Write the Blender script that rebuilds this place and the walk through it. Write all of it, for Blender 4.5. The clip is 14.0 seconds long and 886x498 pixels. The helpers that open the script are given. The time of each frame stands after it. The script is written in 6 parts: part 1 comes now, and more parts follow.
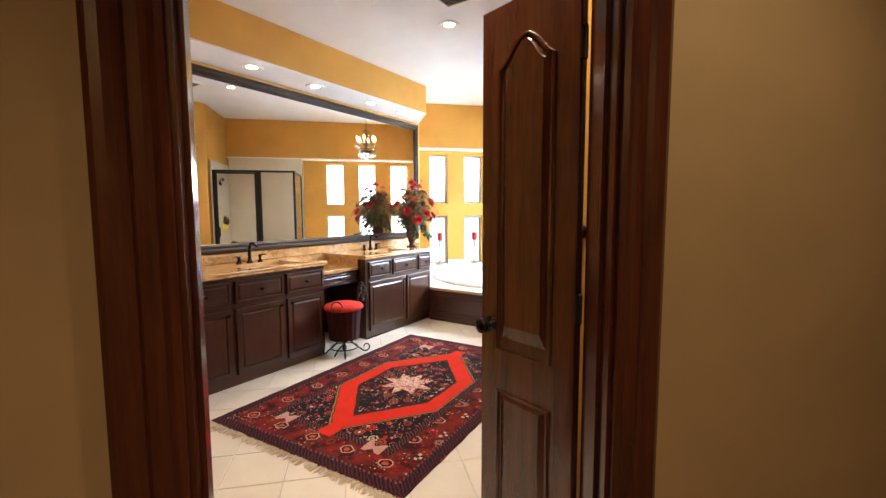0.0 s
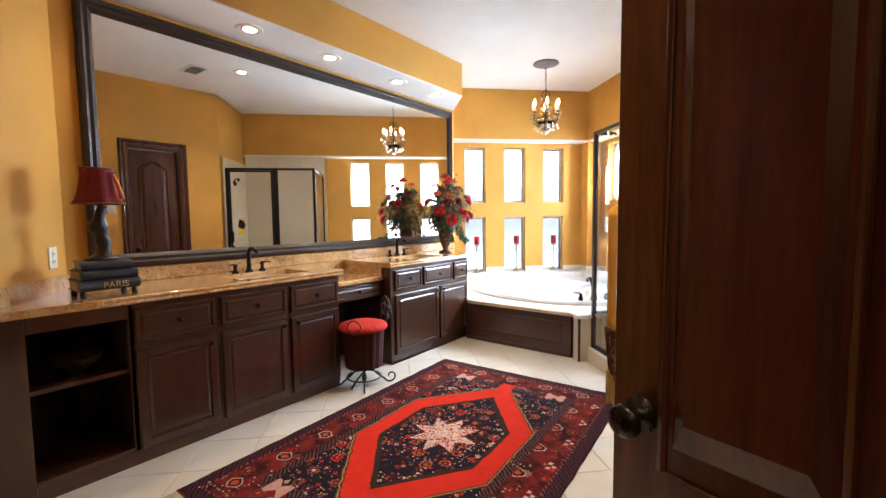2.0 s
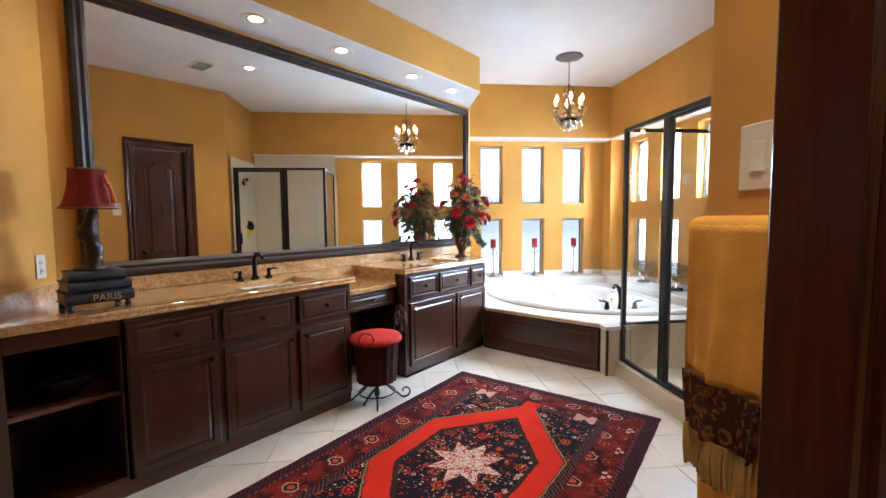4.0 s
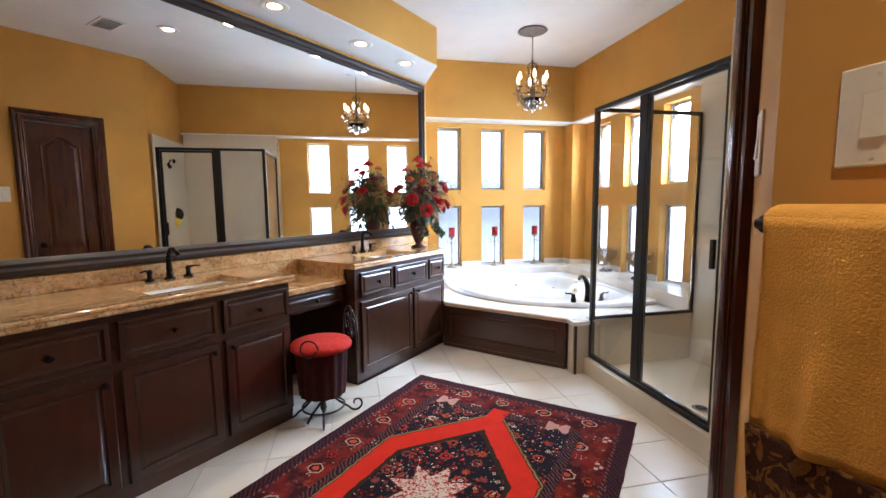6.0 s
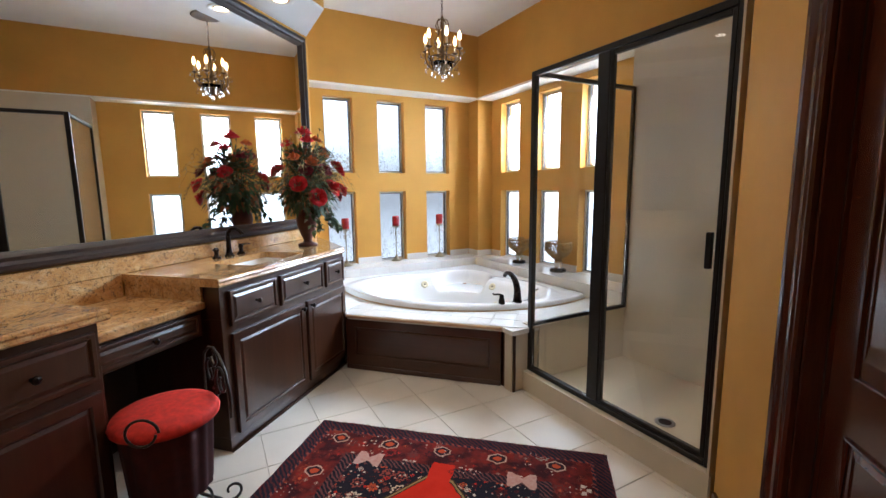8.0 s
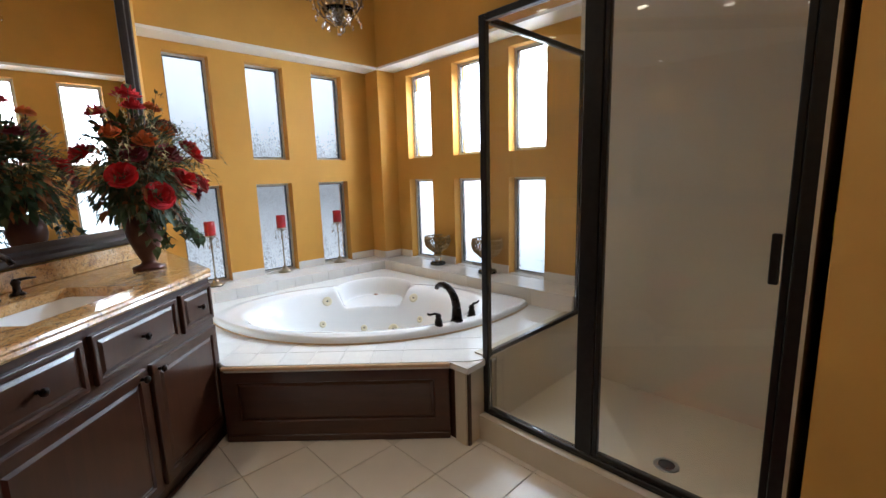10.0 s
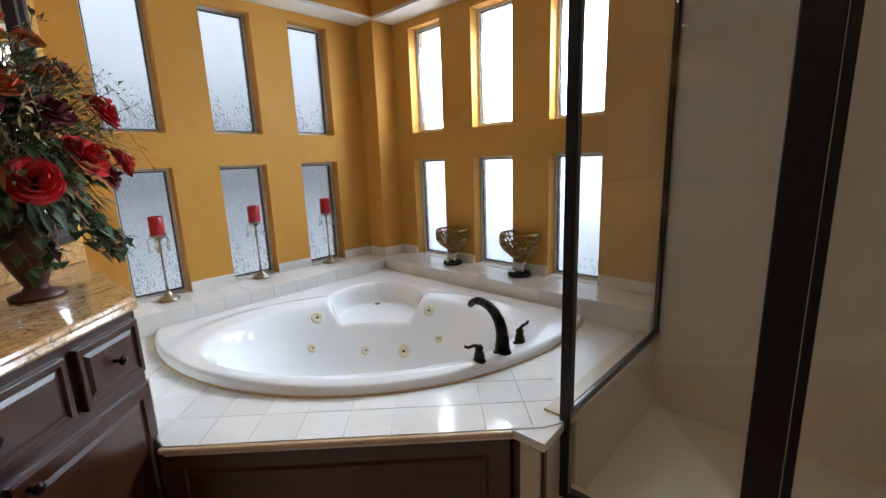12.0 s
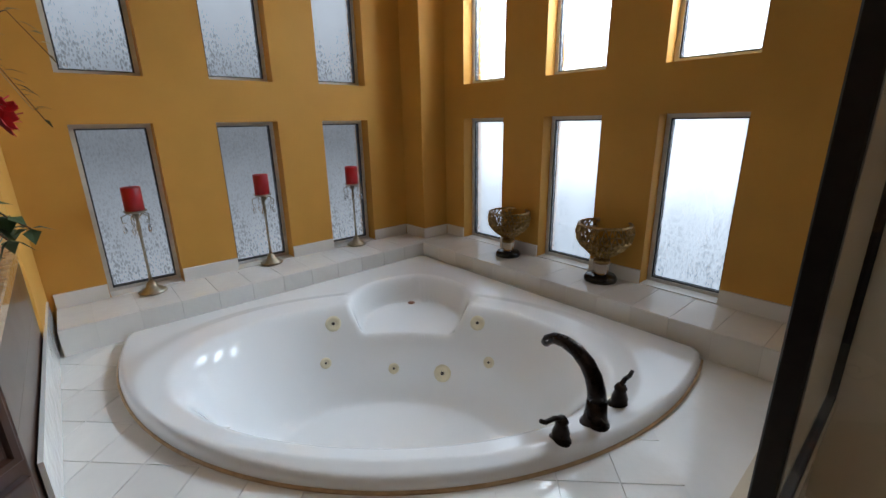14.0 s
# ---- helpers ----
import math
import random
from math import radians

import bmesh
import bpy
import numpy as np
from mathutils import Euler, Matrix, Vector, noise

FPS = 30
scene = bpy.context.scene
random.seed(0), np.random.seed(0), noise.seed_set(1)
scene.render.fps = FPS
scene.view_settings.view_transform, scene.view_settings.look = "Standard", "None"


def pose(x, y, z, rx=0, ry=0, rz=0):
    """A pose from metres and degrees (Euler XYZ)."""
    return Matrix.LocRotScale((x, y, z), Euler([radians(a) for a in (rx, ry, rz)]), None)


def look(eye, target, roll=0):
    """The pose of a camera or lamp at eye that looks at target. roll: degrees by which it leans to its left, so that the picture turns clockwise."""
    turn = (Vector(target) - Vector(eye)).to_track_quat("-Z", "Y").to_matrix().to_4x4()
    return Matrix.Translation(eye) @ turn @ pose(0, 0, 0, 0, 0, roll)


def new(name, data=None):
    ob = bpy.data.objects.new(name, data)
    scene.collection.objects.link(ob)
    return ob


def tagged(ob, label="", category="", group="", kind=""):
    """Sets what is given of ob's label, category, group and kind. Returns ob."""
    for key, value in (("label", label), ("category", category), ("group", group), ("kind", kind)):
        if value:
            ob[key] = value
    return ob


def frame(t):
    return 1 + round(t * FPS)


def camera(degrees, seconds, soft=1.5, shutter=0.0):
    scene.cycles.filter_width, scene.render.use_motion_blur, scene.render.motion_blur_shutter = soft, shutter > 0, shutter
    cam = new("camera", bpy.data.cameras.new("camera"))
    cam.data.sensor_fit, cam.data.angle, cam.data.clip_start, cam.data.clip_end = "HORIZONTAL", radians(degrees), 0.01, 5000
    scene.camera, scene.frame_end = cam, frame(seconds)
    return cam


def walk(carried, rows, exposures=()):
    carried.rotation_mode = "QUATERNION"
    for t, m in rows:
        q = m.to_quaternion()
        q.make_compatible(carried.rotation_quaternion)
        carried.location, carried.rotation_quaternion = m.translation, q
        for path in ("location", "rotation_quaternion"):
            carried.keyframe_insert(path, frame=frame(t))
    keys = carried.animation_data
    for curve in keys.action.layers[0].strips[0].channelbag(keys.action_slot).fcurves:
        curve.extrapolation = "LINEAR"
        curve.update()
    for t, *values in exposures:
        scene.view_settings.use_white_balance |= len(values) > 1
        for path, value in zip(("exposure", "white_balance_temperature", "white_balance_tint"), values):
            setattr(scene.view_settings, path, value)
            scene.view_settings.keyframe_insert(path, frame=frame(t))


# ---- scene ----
cam = camera(91.69, 14.0)
PATH = [
    (0.0, 0.276, -0.069, 1.364, 33.46, -4.95, 0.19),
    (0.5, 0.108, 0.131, 1.342, 34.30, -4.91, -0.09),
    (1.0, -0.103, 0.282, 1.314, 33.71, -4.52, 0.17),
    (1.5, -0.210, 0.468, 1.294, 35.31, -4.10, 0.27),
    (2.0, -0.279, 0.573, 1.285, 37.36, -4.06, 0.63),
    (2.5, -0.364, 0.661, 1.291, 39.03, -3.92, 0.58),
    (5.0, -0.565, 0.800, 1.330, 37.30, -4.86, 0.26),
    (5.5, -0.639, 0.933, 1.327, 35.45, -5.48, 0.41),
    (6.0, -0.717, 1.021, 1.325, 32.67, -5.99, 0.51),
    (6.5, -0.912, 1.085, 1.340, 27.55, -6.75, 0.05),
    (7.0, -1.043, 1.195, 1.347, 23.34, -7.40, 0.52),
    (7.5, -1.169, 1.424, 1.316, 20.07, -7.38, 0.67),
    (8.0, -1.283, 1.601, 1.319, 16.40, -7.93, 0.62),
    (8.5, -1.450, 1.758, 1.328, 10.79, -8.60, 0.95),
    (9.0, -1.544, 1.929, 1.340, 6.44, -9.13, 1.17),
    (11.5, -1.867, 2.918, 1.293, -2.57, -10.91, 2.05),
    (12.0, -1.928, 3.081, 1.290, -1.73, -11.80, 2.07),
    (12.5, -1.990, 3.265, 1.282, -1.48, -12.59, 1.08),
    (13.0, -2.009, 3.427, 1.284, -0.21, -13.57, 0.87),
    (13.5, -2.011, 3.618, 1.282, 1.87, -15.23, 0.86),
    (14.0, -1.990, 3.759, 1.284, 3.91, -16.54, 1.01),
]
EXPOSURES = [(0.0, 1.05, 5800, 10), (2.5, 0.74, 5500, 10), (5.0, 0.55, 5150, 10), (7.0, 0.32, 5250, 10), (9.0, -0.40, 5600, 10), (11.5, -0.70, 5700, 10), (14.0, -1.50, 5750, 10)]
walk(cam, [(t, pose(x, y, z, 90 + pitch, roll, yaw)) for t, x, y, z, yaw, pitch, roll in PATH], EXPOSURES)
LUM_A_UP, LUM_A_LOW, LUM_B_UP, LUM_B_LOW = 1.0, 0.3, 98.0, 5.0    # daylight, watts a square metre of window
SKY_A = ((0.20, 0.24), (0.43, 0.11), (0.54, 0.11), (0.64, 0.25), (0.82, 0.36))      # glow outside, by height
SKY_B = ((0.20, 0.12), (0.30, 0.30), (0.40, 0.75), (0.46, 0.45), (0.52, 0.9), (0.56, 2.8))
P_SOFFIT, P_CEIL, P_HALL = 10.0, 17.0, 58.0
W = bpy.data.worlds.new("sky")
scene.world = W
W.use_nodes = True
_n, _l = W.node_tree.nodes, W.node_tree.links
_sky = _n.new("ShaderNodeTexSky")
_sky.sky_type, _sky.sun_disc, _sky.sun_elevation, _sky.sun_rotation = "NISHITA", False, radians(38), radians(20)
_l.new(_sky.outputs[0], _n["Background"].inputs[0])
_n["Background"].inputs[1].default_value = 0.08

S2 = math.sqrt(0.5)


# ---------------------------------------------------------------- materials
class Nodes:
    """Short names for building a node material."""

    def __init__(self, name):
        self.mat = bpy.data.materials.new(name)
        self.mat.use_nodes = True
        self.t = self.mat.node_tree
        self.bsdf = self.t.nodes["Principled BSDF"]

    def put(self, socket, value):
        if hasattr(value, "node"):
            self.t.links.new(value, socket)
        else:
            socket.default_value = value

    def node(self, kind, out=0, props=None, **ins):
        n = self.t.nodes.new(kind)
        if props:
            if "operation" in props:
                n.operation = props["operation"]
            if "feature" in props:
                n.feature = props["feature"]
            if "data_type" in props:
                n.data_type = props["data_type"]
            if "blend_type" in props:
                n.blend_type = props["blend_type"]
        for k, v in ins.items():
            key = int(k[1:]) if k[0] == "i" and k[1:].isdigit() else k.replace("_", " ")
            self.put(n.inputs[key], v)
        return n.outputs[out]

    def math(self, op, a, b=0.0, c=0.0):
        return self.node("ShaderNodeMath", 0, {"operation": op}, i0=a, i1=b, i2=c)

    def mix(self, fac, a, b):
        n = self.t.nodes.new("ShaderNodeMix")
        n.data_type = "RGBA"
        for s, v in ((n.inputs[0], fac), (n.inputs[6], a), (n.inputs[7], b)):
            self.put(s, v if hasattr(v, "node") or not isinstance(v, tuple) else (*v[:3], 1))
        return n.outputs[2]

    def coord(self, kind="Object"):
        return self.t.nodes.new("ShaderNodeTexCoord").outputs[kind]

    def noise(self, scale, detail=4.0, rough=0.55, vec=None, dist=0.0):
        n = self.t.nodes.new("ShaderNodeTexNoise")
        n.inputs["Scale"].default_value, n.inputs["Detail"].default_value = scale, detail
        n.inputs["Roughness"].default_value, n.inputs["Distortion"].default_value = rough, dist
        self.put(n.inputs["Vector"], vec or self.coord())
        return n.outputs["Fac"]

    def stretch(self, sx, sy, sz, vec=None):
        n = self.t.nodes.new("ShaderNodeMapping")
        n.inputs["Scale"].default_value = (sx, sy, sz)
        self.put(n.inputs["Vector"], vec or self.coord())
        return n.outputs[0]

    def ramp(self, fac, *stops):
        n = self.t.nodes.new("ShaderNodeValToRGB")
        e = n.color_ramp.elements
        while len(e) < len(stops):
            e.new(0.5)
        for el, (p, c) in zip(e, stops):
            el.position, el.color = p, (*c, 1)
        self.put(n.inputs[0], fac)
        return n.outputs[0]

    def bump(self, height, strength=0.2, distance=0.01):
        n = self.t.nodes.new("ShaderNodeBump")
        n.inputs["Strength"].default_value, n.inputs["Distance"].default_value = strength, distance
        self.put(n.inputs["Height"], height)
        self.put(self.bsdf.inputs["Normal"], n.outputs[0])

    def out(self, color, rough=0.5, metal=0.0, **more):
        self.put(self.bsdf.inputs["Base Color"], (*color, 1) if isinstance(color, tuple) and len(color) == 3 else color)
        self.put(self.bsdf.inputs["Roughness"], rough)
        self.bsdf.inputs["Metallic"].default_value = metal
        for k, v in more.items():
            self.put(self.bsdf.inputs[k.replace("_", " ")], v)
        return self.mat


def paint(name, c, rough=0.6, var=0.08, grain=420, bump=0.12, broad=2.2):
    m = Nodes(name)
    f = m.noise(broad, 5)
    lo, hi = tuple(x * (1 - var) for x in c), tuple(min(1, x * (1 + var)) for x in c)
    col = m.ramp(f, (0.3, lo), (0.7, hi))
    m.bump(m.noise(grain, 3), bump, 0.002)
    r = m.math("MULTIPLY_ADD", m.noise(broad * 3, 3), 0.16, rough - 0.08)
    return m.out(col, r, 0.0, Specular_IOR_Level=0.32)


def wood(name, dark, mid, light, rough=0.28, axis="z", scale=1.0, coat=0.35):
    m = Nodes(name)
    k = {"z": (9, 9, 0.7), "x": (0.7, 9, 9), "y": (9, 0.7, 9)}[axis]
    v = m.stretch(*[a * scale for a in k])
    f = m.noise(3.2, 9, 0.62, v, 0.7)
    fine = m.noise(22, 6, 0.7, v, 0.2)
    both = m.math("MULTIPLY_ADD", fine, 0.35, m.math("MULTIPLY", f, 0.75))
    col = m.ramp(both, (0.34, dark), (0.52, mid), (0.72, light))
    rnd = m.t.nodes.new("ShaderNodeObjectInfo").outputs["Random"]
    hs = m.node("ShaderNodeHueSaturation", Color=col, Value=m.math("MULTIPLY_ADD", rnd, 0.25, 0.88))
    m.bump(fine, 0.035, 0.0006)
    r = m.math("MULTIPLY_ADD", m.noise(5, 4), 0.08, rough - 0.04)
    return m.out(hs, r, 0.0, Coat_Weight=coat, Coat_Roughness=0.14)


def plain(name, c, rough=0.5, metal=0.0, var=0.1, scale=30, bump=0.05, **more):
    m = Nodes(name)
    f = m.noise(scale, 4)
    col = m.ramp(f, (0.3, tuple(x * (1 - var) for x in c)), (0.7, tuple(min(1, x * (1 + var)) for x in c)))
    m.bump(m.noise(scale * 8, 3), bump, 0.002)
    return m.out(col, m.math("MULTIPLY_ADD", f, 0.12, max(rough - 0.06, 0.0)), metal, **more)


def granite():
    m = Nodes("granite")
    drift = m.stretch(2.6, 1.0, 1.7)
    veins = m.noise(6.5, 9, 0.72, drift, 1.3)
    swirl = m.noise(15, 7, 0.75, drift, 2.2)
    spot = m.noise(70, 5, 0.75)
    fleck = m.node("ShaderNodeTexVoronoi", 0, Vector=m.coord(), Scale=210.0)
    col = m.ramp(veins, (0.33, (0.30, 0.14, 0.05)), (0.45, (0.54, 0.29, 0.10)), (0.56, (0.62, 0.38, 0.16)), (0.70, (0.66, 0.49, 0.29)))
    rust = m.ramp(swirl, (0.52, (0, 0, 0)), (0.60, (1, 1, 1)))
    col = m.mix(m.math("MULTIPLY", rust, 0.55), col, (0.33, 0.16, 0.06))
    grey = m.ramp(swirl, (0.36, (1, 1, 1)), (0.43, (0, 0, 0)))
    col = m.mix(m.math("MULTIPLY", grey, 0.70), col, (0.13, 0.105, 0.085))
    dk = m.ramp(spot, (0.39, (1, 1, 1)), (0.46, (0, 0, 0)))
    col = m.mix(m.math("MULTIPLY", dk, 0.70), col, (0.055, 0.04, 0.032))
    lt = m.ramp(fleck, (0.10, (1, 1, 1)), (0.24, (0, 0, 0)))
    col = m.mix(m.math("MULTIPLY", lt, 0.45), col, (0.74, 0.66, 0.54))
    return m.out(col, m.math("MULTIPLY_ADD", spot, 0.08, 0.08), 0.0, Coat_Weight=0.5, Coat_Roughness=0.05)


OCHRE = paint("ochre_paint", (0.57, 0.293, 0.049), 0.68)
WHITE = paint("white_ceiling_paint", (0.80, 0.79, 0.77), 0.8, 0.04, 260, 0.3)
TRIMWHITE = paint("white_trim_paint", (0.82, 0.80, 0.74), 0.4, 0.03)
HALLTAN = paint("tan_hall_paint", (0.40, 0.26, 0.11), 0.6, 0.08)
CHERRY = wood("cherry_wood", (0.032, 0.0105, 0.0046), (0.041, 0.0138, 0.0058), (0.052, 0.0180, 0.0076), 0.30)
CHERRYX = wood("cherry_wood_lengthwise", (0.044, 0.013, 0.0052), (0.058, 0.0170, 0.0066), (0.076, 0.023, 0.009), 0.30, axis="x")
MAHOG = wood("mahogany_door", (0.030, 0.0065, 0.003), (0.062, 0.014, 0.005), (0.10, 0.024, 0.008), 0.22, "z", 0.7)
# near-black: shade inside the shelf and knee space is put into this colour
DARKIN = plain("near_black_shade_and_wick", (0.022, 0.012, 0.008), 0.6)
GRANITE = granite()
BRONZE = plain("oil_rubbed_bronze", (0.022, 0.015, 0.012), 0.28, 0.85, 0.3)
IRON = plain("black_iron", (0.055, 0.050, 0.046), 0.30, 0.8, 0.3)
BLACKFRAME = plain("black_shower_frame", (0.020, 0.018, 0.017), 0.35, 0.4, 0.2)
PORCELAIN = plain("white_acrylic", (0.86, 0.85, 0.83), 0.07, 0.0, 0.015, 3, 0.0, Coat_Weight=0.6, Coat_Roughness=0.03)
SURROUND = plain("cultured_marble_surround", (0.66, 0.575, 0.435), 0.16, 0.0, 0.05, 2, 0.01)
PLATE = plain("ivory_plastic", (0.72, 0.66, 0.55), 0.35, 0.0, 0.03)
BRASS = plain("antique_brass", (0.42, 0.33, 0.17), 0.3, 0.95, 0.25)
GOLDFRET = plain("tarnished_gold_fretwork", (0.38, 0.26, 0.11), 0.34, 0.9, 0.35, 60)
REDWAX = plain("red_wax", (0.32, 0.006, 0.010), 0.4, 0.0, 0.15, 14, 0.1, Subsurface_Weight=0.15)
REDVELVET = plain("red_velvet", (0.55, 0.022, 0.010), 0.85, 0.0, 0.25, 40, 0.3)
CRYSTAL = Nodes("crystal").out((0.97, 0.97, 0.97), 0.02, 0.0, Transmission_Weight=1.0, IOR=1.45)
CLEAR = Nodes("clear_glass").out((0.985, 0.99, 0.985), 0.0, 0.0, Transmission_Weight=1.0, IOR=1.45)
MIRROR = Nodes("mirror_silver").out((0.90, 0.91, 0.90), 0.0, 1.0)
GROUT = paint("beige_grout", (0.60, 0.53, 0.44), 0.9, 0.12, 300, 0.4)
YELLOW = plain("yellow_plastic", (0.85, 0.65, 0.03), 0.4)


def tile_mat(name, c, rough, wave):
    m = Nodes(name)
    rnd = m.t.nodes.new("ShaderNodeObjectInfo").outputs["Random"]
    f = m.noise(6, 6, 0.6)
    col = m.ramp(f, (0.3, tuple(x * 0.965 for x in c)), (0.7, tuple(min(1, x * 1.025) for x in c)))
    col = m.node("ShaderNodeHueSaturation", Color=col, Value=m.math("MULTIPLY_ADD", rnd, 0.09, 0.955))
    m.bump(m.noise(26 if wave > 0.2 else 14, 3), wave, 0.01)
    return m.out(col, m.math("MULTIPLY_ADD", f, 0.06, rough - 0.03))


FLOORTILE = tile_mat("cream_floor_tile", (0.76, 0.68, 0.575), 0.24, 0.03)
DECKTILE = tile_mat("glossy_white_tile", (0.82, 0.79, 0.74), 0.055, 0.20)


def frosted(name, tint):
    m = Nodes(name)
    drops = m.node("ShaderNodeTexVoronoi", 0, Vector=m.stretch(1, 1, 0.45), Scale=110.0)
    streak = m.noise(28, 6, 0.7, m.stretch(1, 1, 0.25), 0.8)
    h = m.math("ADD", drops, streak)
    # the drops' grey shading is painted into the tint, heavier towards the bottom
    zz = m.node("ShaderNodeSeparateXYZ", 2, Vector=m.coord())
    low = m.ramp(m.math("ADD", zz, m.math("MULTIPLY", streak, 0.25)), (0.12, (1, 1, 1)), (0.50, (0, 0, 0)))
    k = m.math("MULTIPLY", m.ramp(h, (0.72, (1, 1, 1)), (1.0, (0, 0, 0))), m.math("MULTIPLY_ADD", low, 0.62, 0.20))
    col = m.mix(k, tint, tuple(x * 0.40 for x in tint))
    m.bump(h, 0.5, 0.004)
    return m.out(col, 0.22, 0.0, Transmission_Weight=1.0, IOR=1.25)


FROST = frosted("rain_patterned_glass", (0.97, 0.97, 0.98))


def glow(name, c, strength):
    m = Nodes(name)
    return m.out(c, 0.4, 0.0, Emission_Color=(*c, 1), Emission_Strength=strength)


LAMPGLOW = glow("warm_lamp_face", (1.0, 0.80, 0.52), 20.0)
BULBGLOW = glow("candle_bulb", (1.0, 0.66, 0.30), 11.0)


# ---------------------------------------------------------------- mesh helpers
def obj(name, bm, mat, parent=None, label="", smooth=False, m=None):
    me = bpy.data.meshes.new(name)
    bmesh.ops.recalc_face_normals(bm, faces=bm.faces)
    bm.to_mesh(me)
    bm.free()
    for one in (mat if isinstance(mat, (list, tuple)) else [mat]):
        me.materials.append(one)
    if smooth:
        for p in me.polygons:
            p.use_smooth = True
    ob = new(name, me)
    if parent:
        ob.parent = parent
    if m is not None:
        ob.matrix_basis = m
    if label:
        ob["label"] = label
    return ob


def part(name, bm, mat, parent, label="", smooth=False, m=None):
    return obj(name, bm, mat, parent, label, smooth, m)


def thing(name, m, label, category, group="", kind=""):
    e = new(name)
    e.matrix_basis = m
    return tagged(e, label, category, group, kind)


def box(x0, x1, y0, y1, z0, z1, bevel=0.0, bm=None, seg=1):
    own = bmesh.new()
    bmesh.ops.create_cube(own, size=1)
    for v in own.verts:
        v.co = Vector(((x0 + x1) / 2 + v.co.x * (x1 - x0), (y0 + y1) / 2 + v.co.y * (y1 - y0), (z0 + z1) / 2 + v.co.z * (z1 - z0)))
    if bevel:
        bmesh.ops.bevel(own, geom=own.edges[:], offset=bevel, segments=seg, profile=0.5, affect="EDGES")
    return own if bm is None else join(bm, own)


def join(bm, other, m=None):
    if m is not None:
        other.transform(m)
    me = bpy.data.meshes.new("tmp")
    other.to_mesh(me)
    other.free()
    bm.from_mesh(me)
    bpy.data.meshes.remove(me)
    return bm


def prism(poly, z0, z1, bevel=0.0, seg=1):
    bm = bmesh.new()
    lo = [bm.verts.new((x, y, z0)) for x, y in poly]
    hi = [bm.verts.new((x, y, z1)) for x, y in poly]
    bm.faces.new(lo[::-1])
    bm.faces.new(hi)
    n = len(poly)
    for i in range(n):
        bm.faces.new((lo[i], lo[(i + 1) % n], hi[(i + 1) % n], hi[i]))
    if bevel:
        bmesh.ops.bevel(bm, geom=bm.edges[:], offset=bevel, segments=seg, profile=0.5, affect="EDGES")
    return bm


def wall_prism(p, q, thick, z0, z1):
    """A wall whose room face runs from p to q; its thickness lies to the left of that way."""
    d = (Vector(q) - Vector(p)).normalized()
    n = Vector((-d.y, d.x)) * thick
    return prism([tuple(p), tuple(q), (q[0] + n.x, q[1] + n.y), (p[0] + n.x, p[1] + n.y)], z0, z1)


def pierced(us, vs, holes, d0, d1, put):
    """A slab over the grid us x vs between depths d0 and d1, with the cells in holes left open. put(u, v, d) gives the place."""
    bm = bmesh.new()
    seen = {}

    def V(i, j, d):
        if (i, j, d) not in seen:
            seen[i, j, d] = bm.verts.new(put(us[i], vs[j], d))
        return seen[i, j, d]

    def solid(i, j):
        if not (0 <= i < len(us) - 1 and 0 <= j < len(vs) - 1):
            return False
        uc, vc = (us[i] + us[i + 1]) / 2, (vs[j] + vs[j + 1]) / 2
        return not any(a < uc < b and c < vc < d for a, b, c, d in holes)

    for i in range(len(us) - 1):
        for j in range(len(vs) - 1):
            if not solid(i, j):
                continue
            for d in (d0, d1):
                bm.faces.new([V(i, j, d), V(i + 1, j, d), V(i + 1, j + 1, d), V(i, j + 1, d)])
            for a, b, ni, nj in (((i, j), (i + 1, j), i, j - 1), ((i + 1, j), (i + 1, j + 1), i + 1, j), ((i + 1, j + 1), (i, j + 1), i, j + 1), ((i, j + 1), (i, j), i - 1, j)):
                if not solid(ni, nj):
                    bm.faces.new([V(*a, d0), V(*b, d0), V(*b, d1), V(*a, d1)])
    return bm


def lathe(profile, seg=24, bm=None, m=None):
    own = bmesh.new()
    rings = []
    for r, z in profile:
        rings.append([own.verts.new((max(r, 1e-4) * math.cos(2 * math.pi * k / seg), max(r, 1e-4) * math.sin(2 * math.pi * k / seg), z)) for k in range(seg)])
    for a, b in zip(rings, rings[1:]):
        for k in range(seg):
            own.faces.new((a[k], a[(k + 1) % seg], b[(k + 1) % seg], b[k]))
    own.faces.new(rings[0][::-1])
    own.faces.new(rings[-1])
    if m is not None:
        own.transform(m)
    return own if bm is None else join(bm, own)


def tube(pts, r, seg=8, bm=None, closed=False, r_end=None):
    own = bmesh.new()
    pts = [Vector(p) for p in pts]
    n = len(pts)
    rings = []
    up = Vector((0.13, 0.31, 0.94))
    for i, p in enumerate(pts):
        a = pts[(i - 1) % n] if (closed or i) else p
        b = pts[(i + 1) % n] if (closed or i < n - 1) else p
        d = (b - a).normalized()
        s = d.cross(up)
        if s.length < 0.05:
            s = d.cross(Vector((1, 0, 0)))
        s.normalize()
        t = s.cross(d)
        rr = r if r_end is None else r + (r_end - r) * i / (n - 1)
        rings.append([own.verts.new(p + rr * (math.cos(2 * math.pi * k / seg) * s + math.sin(2 * math.pi * k / seg) * t)) for k in range(seg)])
    pairs = list(zip(rings, rings[1:])) + ([(rings[-1], rings[0])] if closed else [])
    for a, b in pairs:
        for k in range(seg):
            own.faces.new((a[k], a[(k + 1) % seg], b[(k + 1) % seg], b[k]))
    if not closed:
        own.faces.new(rings[0][::-1])
        own.faces.new(rings[-1])
    return own if bm is None else join(bm, own)


